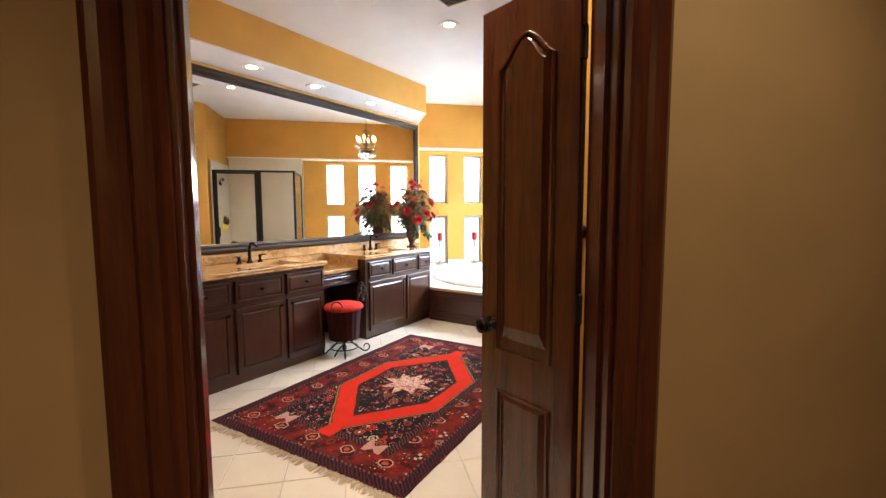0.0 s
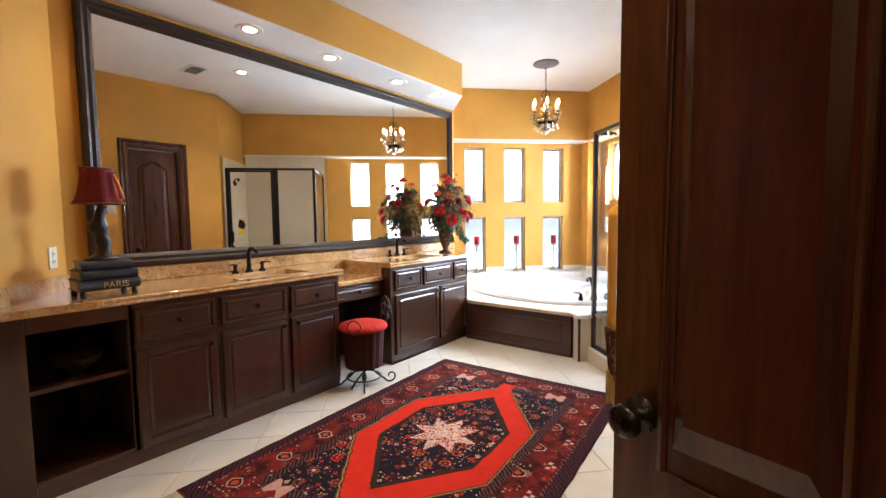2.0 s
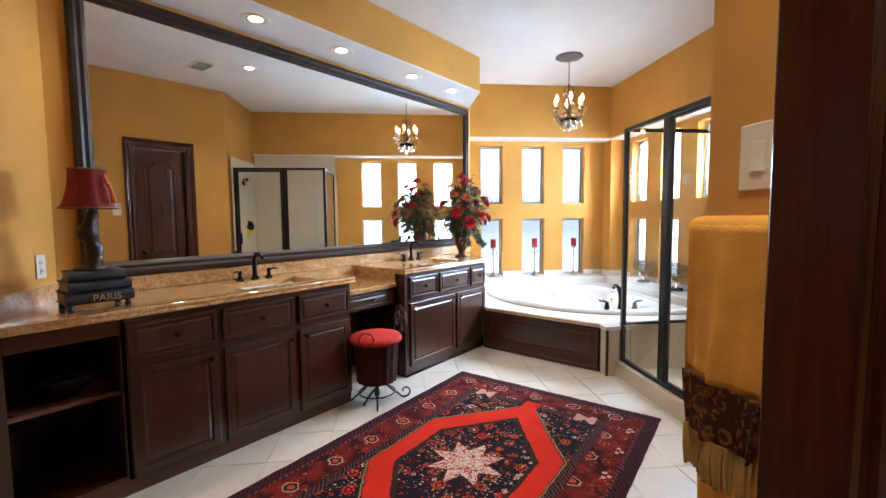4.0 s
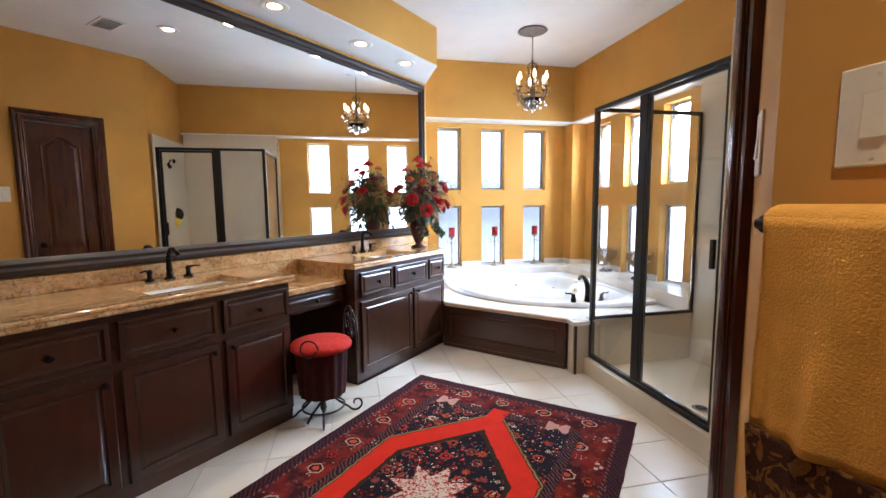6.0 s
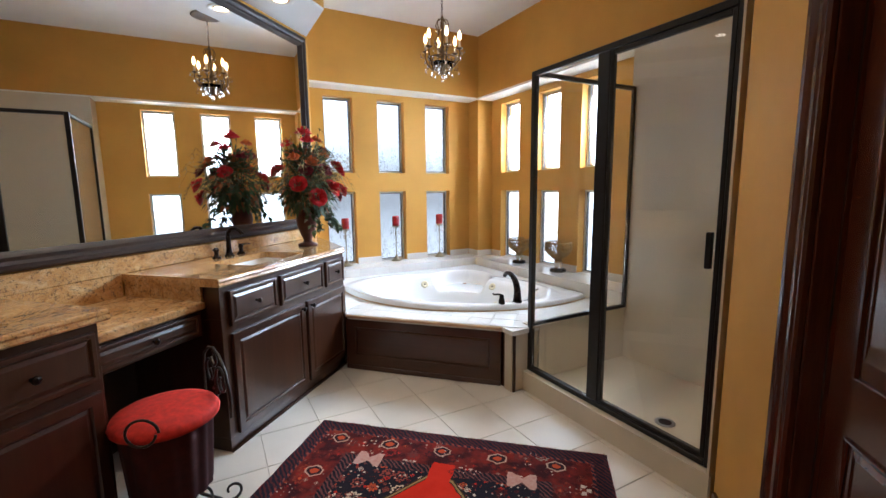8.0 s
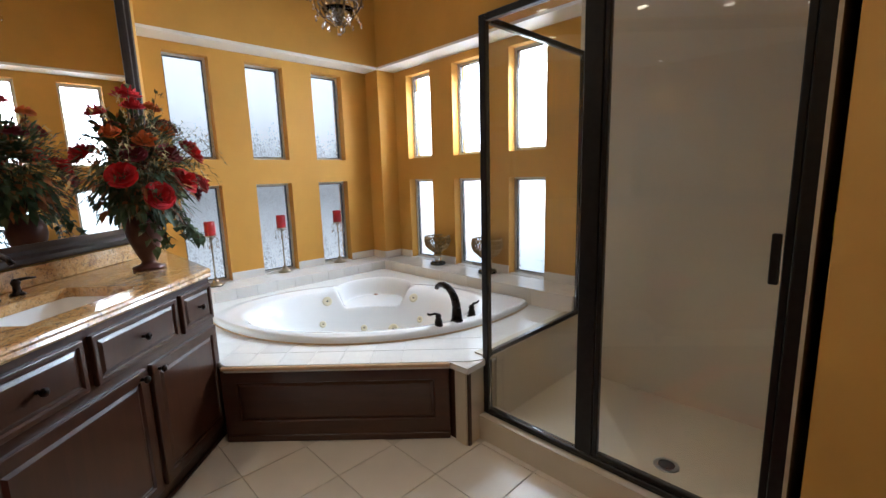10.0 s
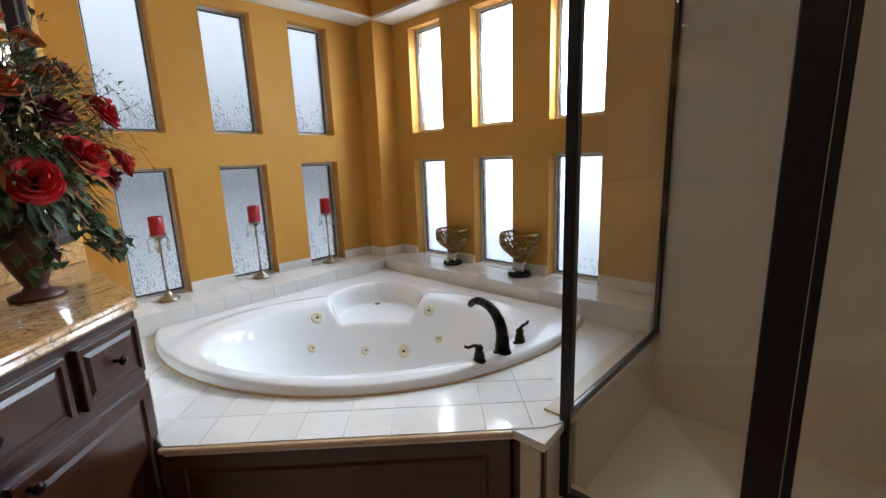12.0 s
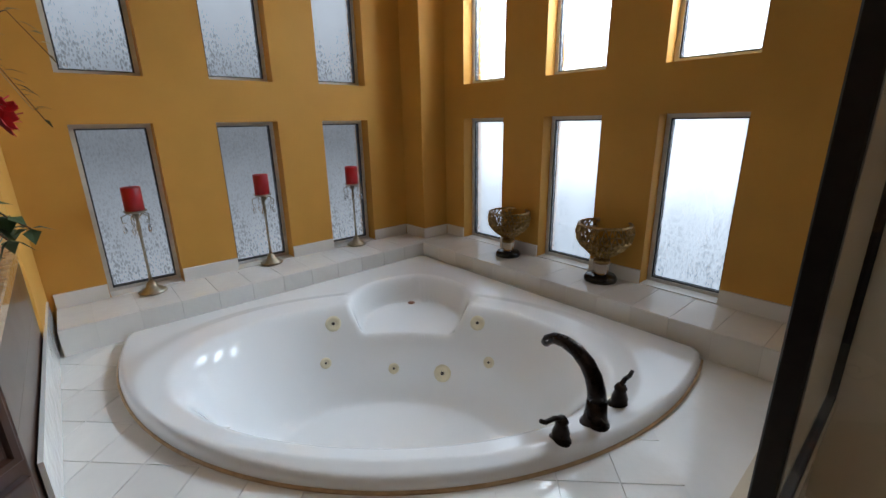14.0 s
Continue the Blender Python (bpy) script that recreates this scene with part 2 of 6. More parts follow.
def arc(cx, cz, r, a0, a1, n=12, y=0.0):
    return [(cx + r * math.cos(radians(a0 + (a1 - a0) * i / n)), y, cz + r * math.sin(radians(a0 + (a1 - a0) * i / n))) for i in range(n + 1)]


def spiral(cx, cz, r0, r1, a0, a1, n=22, y=0.0):
    return [(cx + (r0 + (r1 - r0) * i / n) * math.cos(radians(a0 + (a1 - a0) * i / n)), y, cz + (r0 + (r1 - r0) * i / n) * math.sin(radians(a0 + (a1 - a0) * i / n))) for i in range(n + 1)]


def ball(r, c=(0, 0, 0), u=10, v=7, bm=None, squash=1.0):
    own = bmesh.new()
    bmesh.ops.create_uvsphere(own, u_segments=u, v_segments=v, radius=r)
    own.transform(Matrix.Translation(c) @ Matrix.Diagonal((1, 1, squash, 1)))
    return own if bm is None else join(bm, own)


def clip(poly, a, b, c):
    """The part of a convex polygon where a x + b y <= c."""
    out = []
    for i, p in enumerate(poly):
        q = poly[(i + 1) % len(poly)]
        dp, dq = a * p[0] + b * p[1] - c, a * q[0] + b * q[1] - c
        if dp <= 0:
            out.append(p)
        if dp * dq < 0:
            t = dp / (dp - dq)
            out.append((p[0] + t * (q[0] - p[0]), p[1] + t * (q[1] - p[1])))
    return out


def raised_panel(w, h, t=0.02, border=0.055, bevel=0.004):
    """A cabinet front in the xz plane, its face towards -y: a frame, a groove and a raised field."""
    bm = box(0, w, 0, t, 0, h)
    face = min(bm.faces, key=lambda f: f.calc_center_median().y)
    edge = list(face.edges)
    bmesh.ops.bevel(bm, geom=edge, offset=bevel, segments=2, profile=0.5, affect="EDGES")
    face = min(bm.faces, key=lambda f: (round(f.calc_center_median().y, 5), -f.calc_area()))
    for inset, dy in ((border, 0.0), (0.007, 0.008), (0.006, 0.0), (0.018, -0.006)):
        bmesh.ops.inset_region(bm, faces=[face], thickness=inset)
        if dy:
            bmesh.ops.translate(bm, verts=face.verts[:], vec=(0, dy, 0))
    return bm


KNOBPROF = [(0.0, 0), (0.007, 0.001), (0.006, 0.012), (0.009, 0.016), (0.0145, 0.022), (0.014, 0.028), (0.006, 0.032), (0.0, 0.0325)]


def knob_bm(x, y, z):
    return lathe(KNOBPROF, 14, None, Matrix.Translation((x, y, z)) @ Matrix.Rotation(radians(90), 4, "X"))


# ---------------------------------------------------------------- setting
CEIL = 2.98
XM = -3.5                      # the mirror's wall
APEX = Vector((-2.315, 6.818))
OVER = 0.27                    # how far the tiled ledge stands in front of the window wall
OVH = 0.20                     # and the upper wall and the corner column
UPZ = 2.331
LEDGE, DECK = 0.535, 0.42


def put_a(u, v, d):            # window wall beside the vanity: u from the apex, d outwards
    return (APEX.x - S2 * u - S2 * d, APEX.y - S2 * u + S2 * d, v)


def put_b(u, v, d):            # window wall beside the shower
    return (APEX.x + S2 * u + S2 * d, APEX.y - S2 * u + S2 * d, v)


WIN_A = [(0.465, 0.765), (1.022, 1.327), (1.590, 1.889)]
WIN_B = [(0.372, 0.697), (0.973, 1.300), (1.563, 1.890)]
LEN_A, LEN_B = 2.10, 3.62


def structure(ob, label, category):
    return tagged(ob, label, category, "", "structure")


for name, wins, put, length in (("wall_north_west", WIN_A, put_a, LEN_A), ("wall_north_east", WIN_B, put_b, LEN_B)):
    us = sorted({0.0, length, *[e for w in wins for e in w]})
    zs = [0.0, LEDGE, 1.298, 1.497, 2.250, UPZ + 0.05]
    holes = [(a, b, c, d) for a, b in wins for c, d in ((LEDGE, 1.298), (1.497, 2.250))]
    structure(obj(name, pierced(us, zs, holes, 0.0, 0.16, put), OCHRE), "ochre painted wall with six narrow window openings", "wall")

# the upper walls stand proud of the window walls; their undersides are white
for name, put, length in (("wall_upper_north_west", put_a, LEN_A), ("wall_upper_north_east", put_b, LEN_B)):
    bm = pierced([OVH, length], [UPZ, CEIL], [], -OVH, -0.0, put)
    structure(obj(name, bm, OCHRE), "ochre painted upper wall that overhangs the windows", "wall")
    bm = pierced([OVH, length - 0.01], [UPZ - 0.022, UPZ - 0.002], [], -OVH - 0.006, -0.002, put)
    structure(obj("trim_overhang", bm, TRIMWHITE), "white painted board under the overhanging wall", "trim")
corner = [put_a(0, 0, 0)[:2], put_a(OVH, 0, 0)[:2], put_a(OVH, 0, -OVH)[:2], put_b(OVH, 0, 0)[:2]]
structure(obj("wall_corner_column", prism(corner, LEDGE, CEIL, 0.004), OCHRE), "ochre painted square column in the window corner", "wall")

E_L, E_R = Vector((-0.78, 0.45)), Vector((-0.067, 1.265))          # the jambs of the entrance
EU = (E_R - E_L).normalized()
EN = Vector((EU.y, -EU.x))                                         # towards the hall
WEND = E_L - EU * 0.95
W2X = -0.69
COR = (W2X, 3.44)
W1C = Vector((-0.64, 1.99))                                        # the corner beside the towels
E_TOP = E_R + EU * (W1C - E_R).dot(EU)
W1M = Matrix.Translation((W1C.x, W1C.y, 0)) @ Matrix.Rotation(math.atan2(EN.y, EN.x), 4, "Z")
W2T = (W1C.x - W2X) / (COR[1] - W1C.y)
C_END = put_a(LEN_A, 0, 0)[:2]

D0 = Vector((XM, 1.215))
DD = Vector((math.cos(radians(-36)), math.sin(radians(-36))))
D_END = D0 + DD * 2.9


def plain_wall(name, p, q, thick, z0=0.0, z1=CEIL, mat=OCHRE, label="ochre painted wall"):
    return structure(obj(name, wall_prism(p, q, thick, z0, z1), mat), label, "wall")


plain_wall("wall_west", (XM, 1.10), (XM, 5.03), 0.15)
plain_wall("wall_west_return", (XM, 5.03), C_END, 0.15)
plain_wall("wall_south_west", tuple(D_END), (D0.x - 0.002, D0.y), 0.15)
# entrance wall with its double door opening
L1 = (E_L - WEND).length
L2 = (E_R - E_L).length
L3 = (E_TOP - E_R).length + 0.1
DOORTOP = 2.12


def put_e(u, v, d):
    p = WEND + EU * u + EN * d
    return (p.x, p.y, v)


structure(obj("wall_south", pierced([0, L1, L1 + L2, L1 + L2 + L3], [0, DOORTOP, CEIL], [(L1, L1 + L2, 0, DOORTOP)], 0.0, 0.060, put_e), OCHRE), "ochre painted wall around the entrance", "wall")
structure(obj("wall_hall_side", pierced([-2.0, L1, L1 + L2, L1 + L2 + L3 + 2.0], [0, DOORTOP, CEIL], [(L1, L1 + L2, 0, DOORTOP)], 0.0605, 0.12, put_e), HALLTAN), "tan painted hall wall around the entrance", "wall")
plain_wall("wall_towel", tuple(E_TOP - EN * 0.001), tuple(W1C), -0.10)
# wall with the small closed door
W2D0, W2D1, W2TOP = 2.390, 2.944, 2.175


def put_w2(u, v, d):
    return (W2X + W2T * (COR[1] - u) + d, u, v)


structure(obj("wall_east", pierced([W1C.y, W2D0, W2D1, COR[1]], [0, W2TOP, CEIL], [(W2D0, W2D1, 0, W2TOP)], 0.0, 0.12, put_w2), OCHRE), "ochre painted wall with a closed door", "wall")
SIDE_LEN = (4.503 - COR[0] - COR[1]) * S2
plain_wall("wall_shower_side", COR, (COR[0] + S2 * SIDE_LEN, COR[1] + S2 * SIDE_LEN), -0.12)

# hall behind the entrance
h = [put_e(-2.0, 0, 0.12)[:2], put_e(-2.0, 0, 2.3)[:2], put_e(L1 + L2 + L3 + 2.0, 0, 2.3)[:2], put_e(L1 + L2 + L3 + 2.0, 0, 0.12)[:2]]
for i in range(3):
    plain_wall("wall_hall", h[i], h[i + 1], -0.1, mat=HALLTAN, label="plain tan hall wall")

bm = box(-5.2, 3.5, -4.5, 8.0, -0.12, -0.006)
structure(obj("floor", bm, GROUT), "cream tiled floor with thin joints", "floor")
# soffit with the row of lights over the mirror
sof = [(XM + 0.002, 1.216), (-3.05, 0.889), (-3.05, 4.575), (XM + 0.002, 5.02)]
SOFZ = 2.625
structure(obj("soffit", prism(sof, SOFZ + 0.012, CEIL - 0.001), OCHRE), "ochre painted soffit over the mirror", "soffit")
sofw = [(XM + 0.002, 1.216), (-3.052, 0.889), (-3.052, 4.574), (XM + 0.002, 5.018)]
structure(obj("soffit_underside", prism([(a, b) for a, b in sofw], SOFZ, SOFZ + 0.0115), WHITE), "white underside of the soffit", "soffit")
bm = box(-5.2, 3.5, -4.5, 8.0, CEIL, CEIL + 0.12)
structure(obj("ceiling", bm, WHITE), "white textured ceiling", "ceiling")


# windows: an aluminium frame and one patterned pane each
ALU = plain("grey_aluminium", (0.62, 0.61, 0.58), 0.45, 0.1, 0.1)
FRAMELINE = plain("black_gasket", (0.02, 0.02, 0.022), 0.5)


def window(put, a, b, z0, z1, lum):
    w = thing("window_1", Matrix.Identity(4), "narrow fixed window with rain-patterned frosted glass", "window", "windows round the tub", "structure")
    us, zs = [a, a + 0.018, b - 0.018, b], [z0, z0 + 0.018, z1 - 0.018, z1]
    part("window_frame", pierced(us, zs, [(us[1], us[2], zs[1], zs[2])], 0.075, 0.110, put), ALU, w, "grey aluminium frame")
    us2, zs2 = [us[1], us[1] + 0.006, us[2] - 0.006, us[2]], [zs[1], zs[1] + 0.006, zs[2] - 0.006, zs[2]]
    part("gasket", pierced(us2, zs2, [(us2[1], us2[2], zs2[1], zs2[2])], 0.082, 0.108, put), FRAMELINE, w)
    o = Vector(put(us2[1], zs2[1], 0.092))
    dx = Vector(put(us2[2], zs2[1], 0.092)) - o
    dn = (Vector(put(a, z0, 0.1)) - Vector(put(a, z0, 0.0))).normalized()
    m = Matrix.Translation(o) @ Matrix((dx.normalized(), dn, (0, 0, 1))).transposed().to_4x4()
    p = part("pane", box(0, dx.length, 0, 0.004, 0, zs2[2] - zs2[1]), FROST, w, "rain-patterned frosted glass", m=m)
    p.visible_shadow = False
    la = bpy.data.lights.new("window_daylight", "AREA")
    la.shape, la.size, la.size_y = "RECTANGLE", b - a - 0.002, z1 - z0 - 0.002
    la.energy, la.color = lum * (b - a) * (z1 - z0), (0.82, 0.93, 1.0)
    lo = new("window_daylight", la)
    c = Vector(put((a + b) / 2, (z0 + z1) / 2, 0.120))
    if lum > 20:                     # the bright upper sky shines in and down
        la.size_y *= 0.55
        la.spread = radians(130)
        lo.matrix_basis = look(c + dn * 0.10 + Vector((0, 0, 0.06)), c - dn * 0.78 + Vector((0, 0, -0.42)))
    else:
        lo.matrix_basis = look(c, c - dn)


for wins, put, up, low in ((WIN_A, put_a, LUM_A_UP, LUM_A_LOW), (WIN_B, put_b, LUM_B_UP, LUM_B_LOW)):
    for a, b in wins:
        window(put, a, b, LEDGE, 1.298, low)
        window(put, a, b, 1.497, 2.250, up)

# boards that close the windows from outside: the plain daylight beyond
def daylight(name, levels):
    m = Nodes(name)
    z = m.node("ShaderNodeSeparateXYZ", 2, Vector=m.coord())
    f = m.math("MULTIPLY_ADD", z, 1 / 2.75, m.math("MULTIPLY_ADD", m.noise(3.1, 4), 0.12, -0.06))
    e = m.ramp(f, *[(p, (v * 0.93, v * 0.98, v)) for p, v in levels])
    m.out((0.1, 0.1, 0.1), 0.9)
    m.put(m.bsdf.inputs["Emission Color"], e)
    m.bsdf.inputs["Emission Strength"].default_value = 4.0
    return m.mat


for name, put, levels in (("backdrop_north_west", put_a, SKY_A), ("backdrop_north_east", put_b, SKY_B)):
    structure(obj(name, pierced([-0.2, 2.35], [0.2, 2.75], [], 0.335, 0.345, put), daylight(name, levels)), "pale daylight outside the frosted windows", "backdrop")


# recessed lights; those at the entrance and in the hall are unseen additions
GILT = plain("gilt_reflector", (0.75, 0.46, 0.18), 0.3, 0.6, 0.1)


def downlight(x, y, z, power, cone=120):
    t = thing("recessed_light", Matrix.Translation((x, y, z)), "round recessed ceiling light with a white trim ring, lit", "ceiling light", "recessed lights")
    part("trim_ring", lathe([(0.062, -0.003), (0.080, -0.010), (0.092, -0.006), (0.094, -0.001), (0.062, -0.001)], 28), TRIMWHITE, t, smooth=True)
    part("reflector", lathe([(0.0475, -0.0035), (0.0610, -0.0045), (0.0615, -0.0015), (0.0475, -0.0015)], 24), GILT, t, "gilt reflector ring", smooth=True)
    part("lamp_face", lathe([(0.0, -0.0065), (0.036, -0.0060), (0.0470, -0.003), (0.0, -0.0015)], 24), LAMPGLOW, t, "warm glowing lamp", smooth=True)
    la = bpy.data.lights.new("downlight", "SPOT")
    la.energy, la.color, la.spot_size, la.spot_blend, la.shadow_soft_size = power, (1.0, 0.78, 0.52), radians(cone), 0.8, 0.05
    new("downlight", la).matrix_basis = look((x, y, z - 0.02), (x, y, 0))


for y in (1.56, 2.24, 2.93, 3.74, 4.33):
    downlight(-3.24, y, SOFZ, P_SOFFIT)
downlight(-1.815, 3.20, CEIL, P_CEIL * 2.4)
# added light, itself unseen: brightens the towel wall by the entrance
downlight(-0.45, 1.22, CEIL, P_CEIL * 4.0, 92)
# two more unseen lights, added to brighten the hall walls and casing
downlight(0.55, -0.9, CEIL, P_HALL, 130)
downlight(0.85, 0.88, CEIL, P_HALL * 0.8, 120)


# ---------------------------------------------------------------- vanity
def face_m(x, y, z):
    """Local x runs along +y of the room, local -y looks along +x: for fronts on the vanity."""
    return Matrix.Translation((x, y, z)) @ Matrix.Rotation(radians(90), 4, "Z")


def front(cab, name, y0, y1, z0, z1, knob=None, border=0.05):
    f = part(name, raised_panel(y1 - y0, z1 - z0, 0.02, border), CHERRY, cab, m=face_m(-2.895 + 0.019, y0, z0))
    if knob:
        k = knob_bm(knob[0] - y0, 0.0, knob[1] - z0)
        part("knob", k, BRONZE, f, "dark bronze knob", smooth=True)
    return f


v1 = thing("vanity_cabinet", Matrix.Identity(4), "dark cherry vanity cabinet with raised-panel doors and an open end shelf", "cabinet")
XB, XF = XM + 0.004, -2.895
CT = 0.862
# carcass of boards; the end towards the entrance is open shelving
body = bmesh.new()
box(XB, XF, 1.318, 2.675, 0.075, 0.700, 0.002, body)
part("body", body, CHERRY, v1)
part("top_frame", pierced([XB, -3.325, -2.965, XF], [1.318, 1.945, 2.505, 2.675], [(-3.325, -2.965, 1.945, 2.505)], 0.7005, CT, lambda u, v, d: (u, v, d)), CHERRY, v1)
part("toe_kick", box(XB, -2.905, 0.905, 2.670, 0.0, 0.0745), CHERRYX, v1)
shelfpoly = [(-3.46, 1.21), (-2.92, 0.818), (-2.92, 1.316), (-3.46, 1.316)]
for z in (0.075, 0.500, CT - 0.022):
    part("shelf", prism(shelfpoly, z, z + 0.02), CHERRYX, v1)
part("face_frame", box(XF - 0.022, XF, 1.322, 1.342, 0.075, CT, 0.002), CHERRY, v1)
part("face_frame", box(XF - 0.022, XF, 0.802, 0.935, 0.0, CT, 0.002), CHERRY, v1)
side = Vector((-3.470, 1.213)), Vector((-2.925, 0.817))
# dark linings carry the open shelf's inner shade in their colour
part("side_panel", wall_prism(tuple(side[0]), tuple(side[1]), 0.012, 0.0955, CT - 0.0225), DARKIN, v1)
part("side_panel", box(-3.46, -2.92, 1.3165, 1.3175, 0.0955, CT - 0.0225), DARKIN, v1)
part("top_rail", box(XF - 0.022, XF, 0.936, 1.3215, CT - 0.075, CT, 0.002), CHERRYX, v1)
part("bottom_rail", box(XF - 0.022, XF, 0.936, 1.3215, 0.0755, 0.100, 0.002), CHERRYX, v1)
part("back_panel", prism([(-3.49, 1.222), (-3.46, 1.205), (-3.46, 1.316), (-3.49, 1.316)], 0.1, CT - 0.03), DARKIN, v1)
for y0, y1, hinge in ((1.345, 1.750, 1), (1.785, 2.220, 1), (2.255, 2.655, 0)):
    front(v1, "drawer_front", y0, y1, 0.655, 0.832, ((y0 + y1) / 2, 0.745), 0.018)
    front(v1, "cabinet_door", y0, y1, 0.085, 0.615, ((y1 - 0.035) if hinge else (y0 + 0.035), 0.575))

v2 = thing("vanity_cabinet", Matrix.Identity(4), "dark cherry vanity cabinet with three drawers and two raised-panel doors", "cabinet")
cab2 = [(XB, 3.235), (XF, 3.235), (XF, 4.415), (XB, 4.415 + (XF - XB))]
part("body", prism(cab2, 0.075, 0.700, 0.002), CHERRY, v2)
part("top_frame", pierced([XB, -3.325, -2.965, XF], [3.235, 3.56, 4.09, 4.4149], [(-3.325, -2.965, 3.56, 4.09)], 0.7005, CT, lambda u, v, d: (u, v, d)), CHERRY, v2)
part("end_block", prism([(XB, 4.4155), (XF, 4.4155), (XB, 4.4155 + (XF - XB))], 0.7005, CT), CHERRY, v2)
part("toe_kick", prism([(XB, 3.245), (-2.905, 3.245), (-2.905, 4.405), (XB, 4.40 + 0.57)], 0.0, 0.0745), CHERRY, v2)
part("base_bead", tube([(-2.897, 3.240, 0.008), (-2.897, 4.405, 0.008)], 0.0075, 8), CHERRY, v2, smooth=True)
for y0, y1 in ((3.285, 3.640), (3.675, 4.125), (4.160, 4.400)):
    front(v2, "drawer_front", y0, y1, 0.655, 0.832, ((y0 + y1) / 2, 0.745), 0.018)
for y0, y1, ky in ((3.285, 3.895, 3.86), (3.925, 4.400, 3.96)):
    front(v2, "cabinet_door", y0, y1, 0.085, 0.615, (ky, 0.585))

kd = thing("knee_drawer", Matrix.Identity(4), "dark cherry drawer under the low dressing counter", "drawer")
part("body", box(XB, -3.010, 2.678, 3.232, 0.615, 0.747, 0.002), CHERRY, kd)
# dark board added over the ochre wall for the shade under the counter
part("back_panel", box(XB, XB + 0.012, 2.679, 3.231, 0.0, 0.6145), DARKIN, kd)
f = part("drawer_front", raised_panel(0.50, 0.10, 0.02, 0.014), CHERRY, kd, m=face_m(-3.010 + 0.019, 2.705, 0.632))
part("knob", knob_bm(0.25, 0.0, 0.05), BRONZE, f, "dark bronze knob", smooth=True)


def slab(poly, z0, z1):
    bm = prism(poly, z0, z1)
    top = [e for e in bm.edges if abs(e.verts[0].co.z - e.verts[1].co.z) < 1e-6]
    bmesh.ops.bevel(bm, geom=top, offset=0.012, segments=3, profile=0.55, affect="EDGES")
    return bm


def counter(name, x0, x1, y0, y1, sink, tail=None):
    """A granite top with a sink cut-out; tail closes its slanting end."""
    c = thing(name, Matrix.Identity(4), "polished brown and gold granite vanity top with a rounded edge", "countertop")
    sx0, sx1, sy0, sy1 = sink
    flat = pierced([x0, sx0, sx1, x1 - 0.03], [y0, sy0, sy1, y1], [(sx0, sx1, sy0, sy1)], 0.865, 0.905, lambda u, v, d: (u, v, d))
    part("slab", flat, GRANITE, c)
    pts = [(x1 - 0.0305, 0.865), (x1 - 0.004, 0.865), (x1, 0.872), (x1 - 0.006, 0.884), (x1 - 0.002, 0.892), (x1 - 0.006, 0.901), (x1 - 0.014, 0.905), (x1 - 0.0305, 0.905)]
    bm = bmesh.new()
    a = [bm.verts.new((p, y0, z)) for p, z in pts]
    b = [bm.verts.new((p, y1, z)) for p, z in pts]
    for i in range(len(pts)):
        j = (i + 1) % len(pts)
        bm.faces.new((a[i], a[j], b[j], b[i]))
    bm.faces.new(a[::-1])
    bm.faces.new(b)
    part("edge", bm, GRANITE, c, "ogee granite edge")
    if tail:
        part("end_piece", prism(tail, 0.865, 0.905, 0.004), GRANITE, c)
    return c


c1 = counter("countertop", XM + 0.003, -2.867, 1.22, 2.707, (-3.30, -2.99, 1.965, 2.485))
part("end_piece", prism([(XM + 0.003, 1.2195), (-2.867, 1.2195), (-2.867, 0.760)], 0.865, 0.905, 0.003), GRANITE, c1)
c2 = counter("countertop", XM + 0.003, -2.867, 3.215, 4.400, (-3.30, -2.99, 3.58, 4.07), [(XM + 0.003, 4.4005), (-2.867, 4.4005), (XM + 0.003, 5.020)])
c3 = thing("low_countertop", Matrix.Identity(4), "low granite dressing counter between the two sinks", "countertop")
part("slab", slab([(XM + 0.003, 2.678), (-2.980, 2.678), (-2.980, 3.232), (XM + 0.003, 3.232)], 0.749, 0.789), GRANITE, c3)
bs = thing("backsplash", Matrix.Identity(4), "granite backsplash under the mirror", "backsplash")
part("slab", box(XM + 0.002, XM + 0.022, 1.222, 5.00, 0.9055, 0.992, 0.003), GRANITE, bs)
part("low_slab", box(XM + 0.002, XM + 0.020, 2.710, 3.212, 0.7895, 0.905), GRANITE, bs)
part("riser", box(XM + 0.022, -2.99, 3.2185, 3.2335, 0.7895, 0.8645), GRANITE, bs)
d1 = D0 + DD * 0.80
part("side_slab", wall_prism(tuple(D0 + DD * 0.02), tuple(d1), 0.02, 0.9055, 0.992), GRANITE, bs)


def sink(y0, y1):
    s = thing("sink", Matrix.Translation((-3.145, (y0 + y1) / 2, 0.865)), "white rectangular undermount sink", "sink", "vanity sinks")
    w, l = 0.165, (y1 - y0) / 2 + 0.01
    bm = bmesh.new()
    rings = []
    for k, (sc, z) in enumerate(((1.0, 0.0), (0.97, -0.01), (0.93, -0.06), (0.86, -0.115), (0.6, -0.13), (0.1, -0.135))):
        ring = []
        for i in range(40):
            a = 2 * math.pi * i / 40
            c, q = math.cos(a), math.sin(a)
            e = 0.28
            ring.append(bm.verts.new((w * sc * math.copysign(abs(c) ** e, c), l * sc * math.copysign(abs(q) ** e, q), z)))
        rings.append(ring)
    for a, b in zip(rings, rings[1:]):
        for i in range(40):
            bm.faces.new((a[i], a[(i + 1) % 40], b[(i + 1) % 40], b[i]))
    bm.faces.new(rings[-1])
    part("basin", bm, PORCELAIN, s, smooth=True)
    part("drain_ring", lathe([(0.0, -0.1345), (0.02, -0.133), (0.024, -0.1335), (0.0, -0.1355)], 16), BRONZE, s)


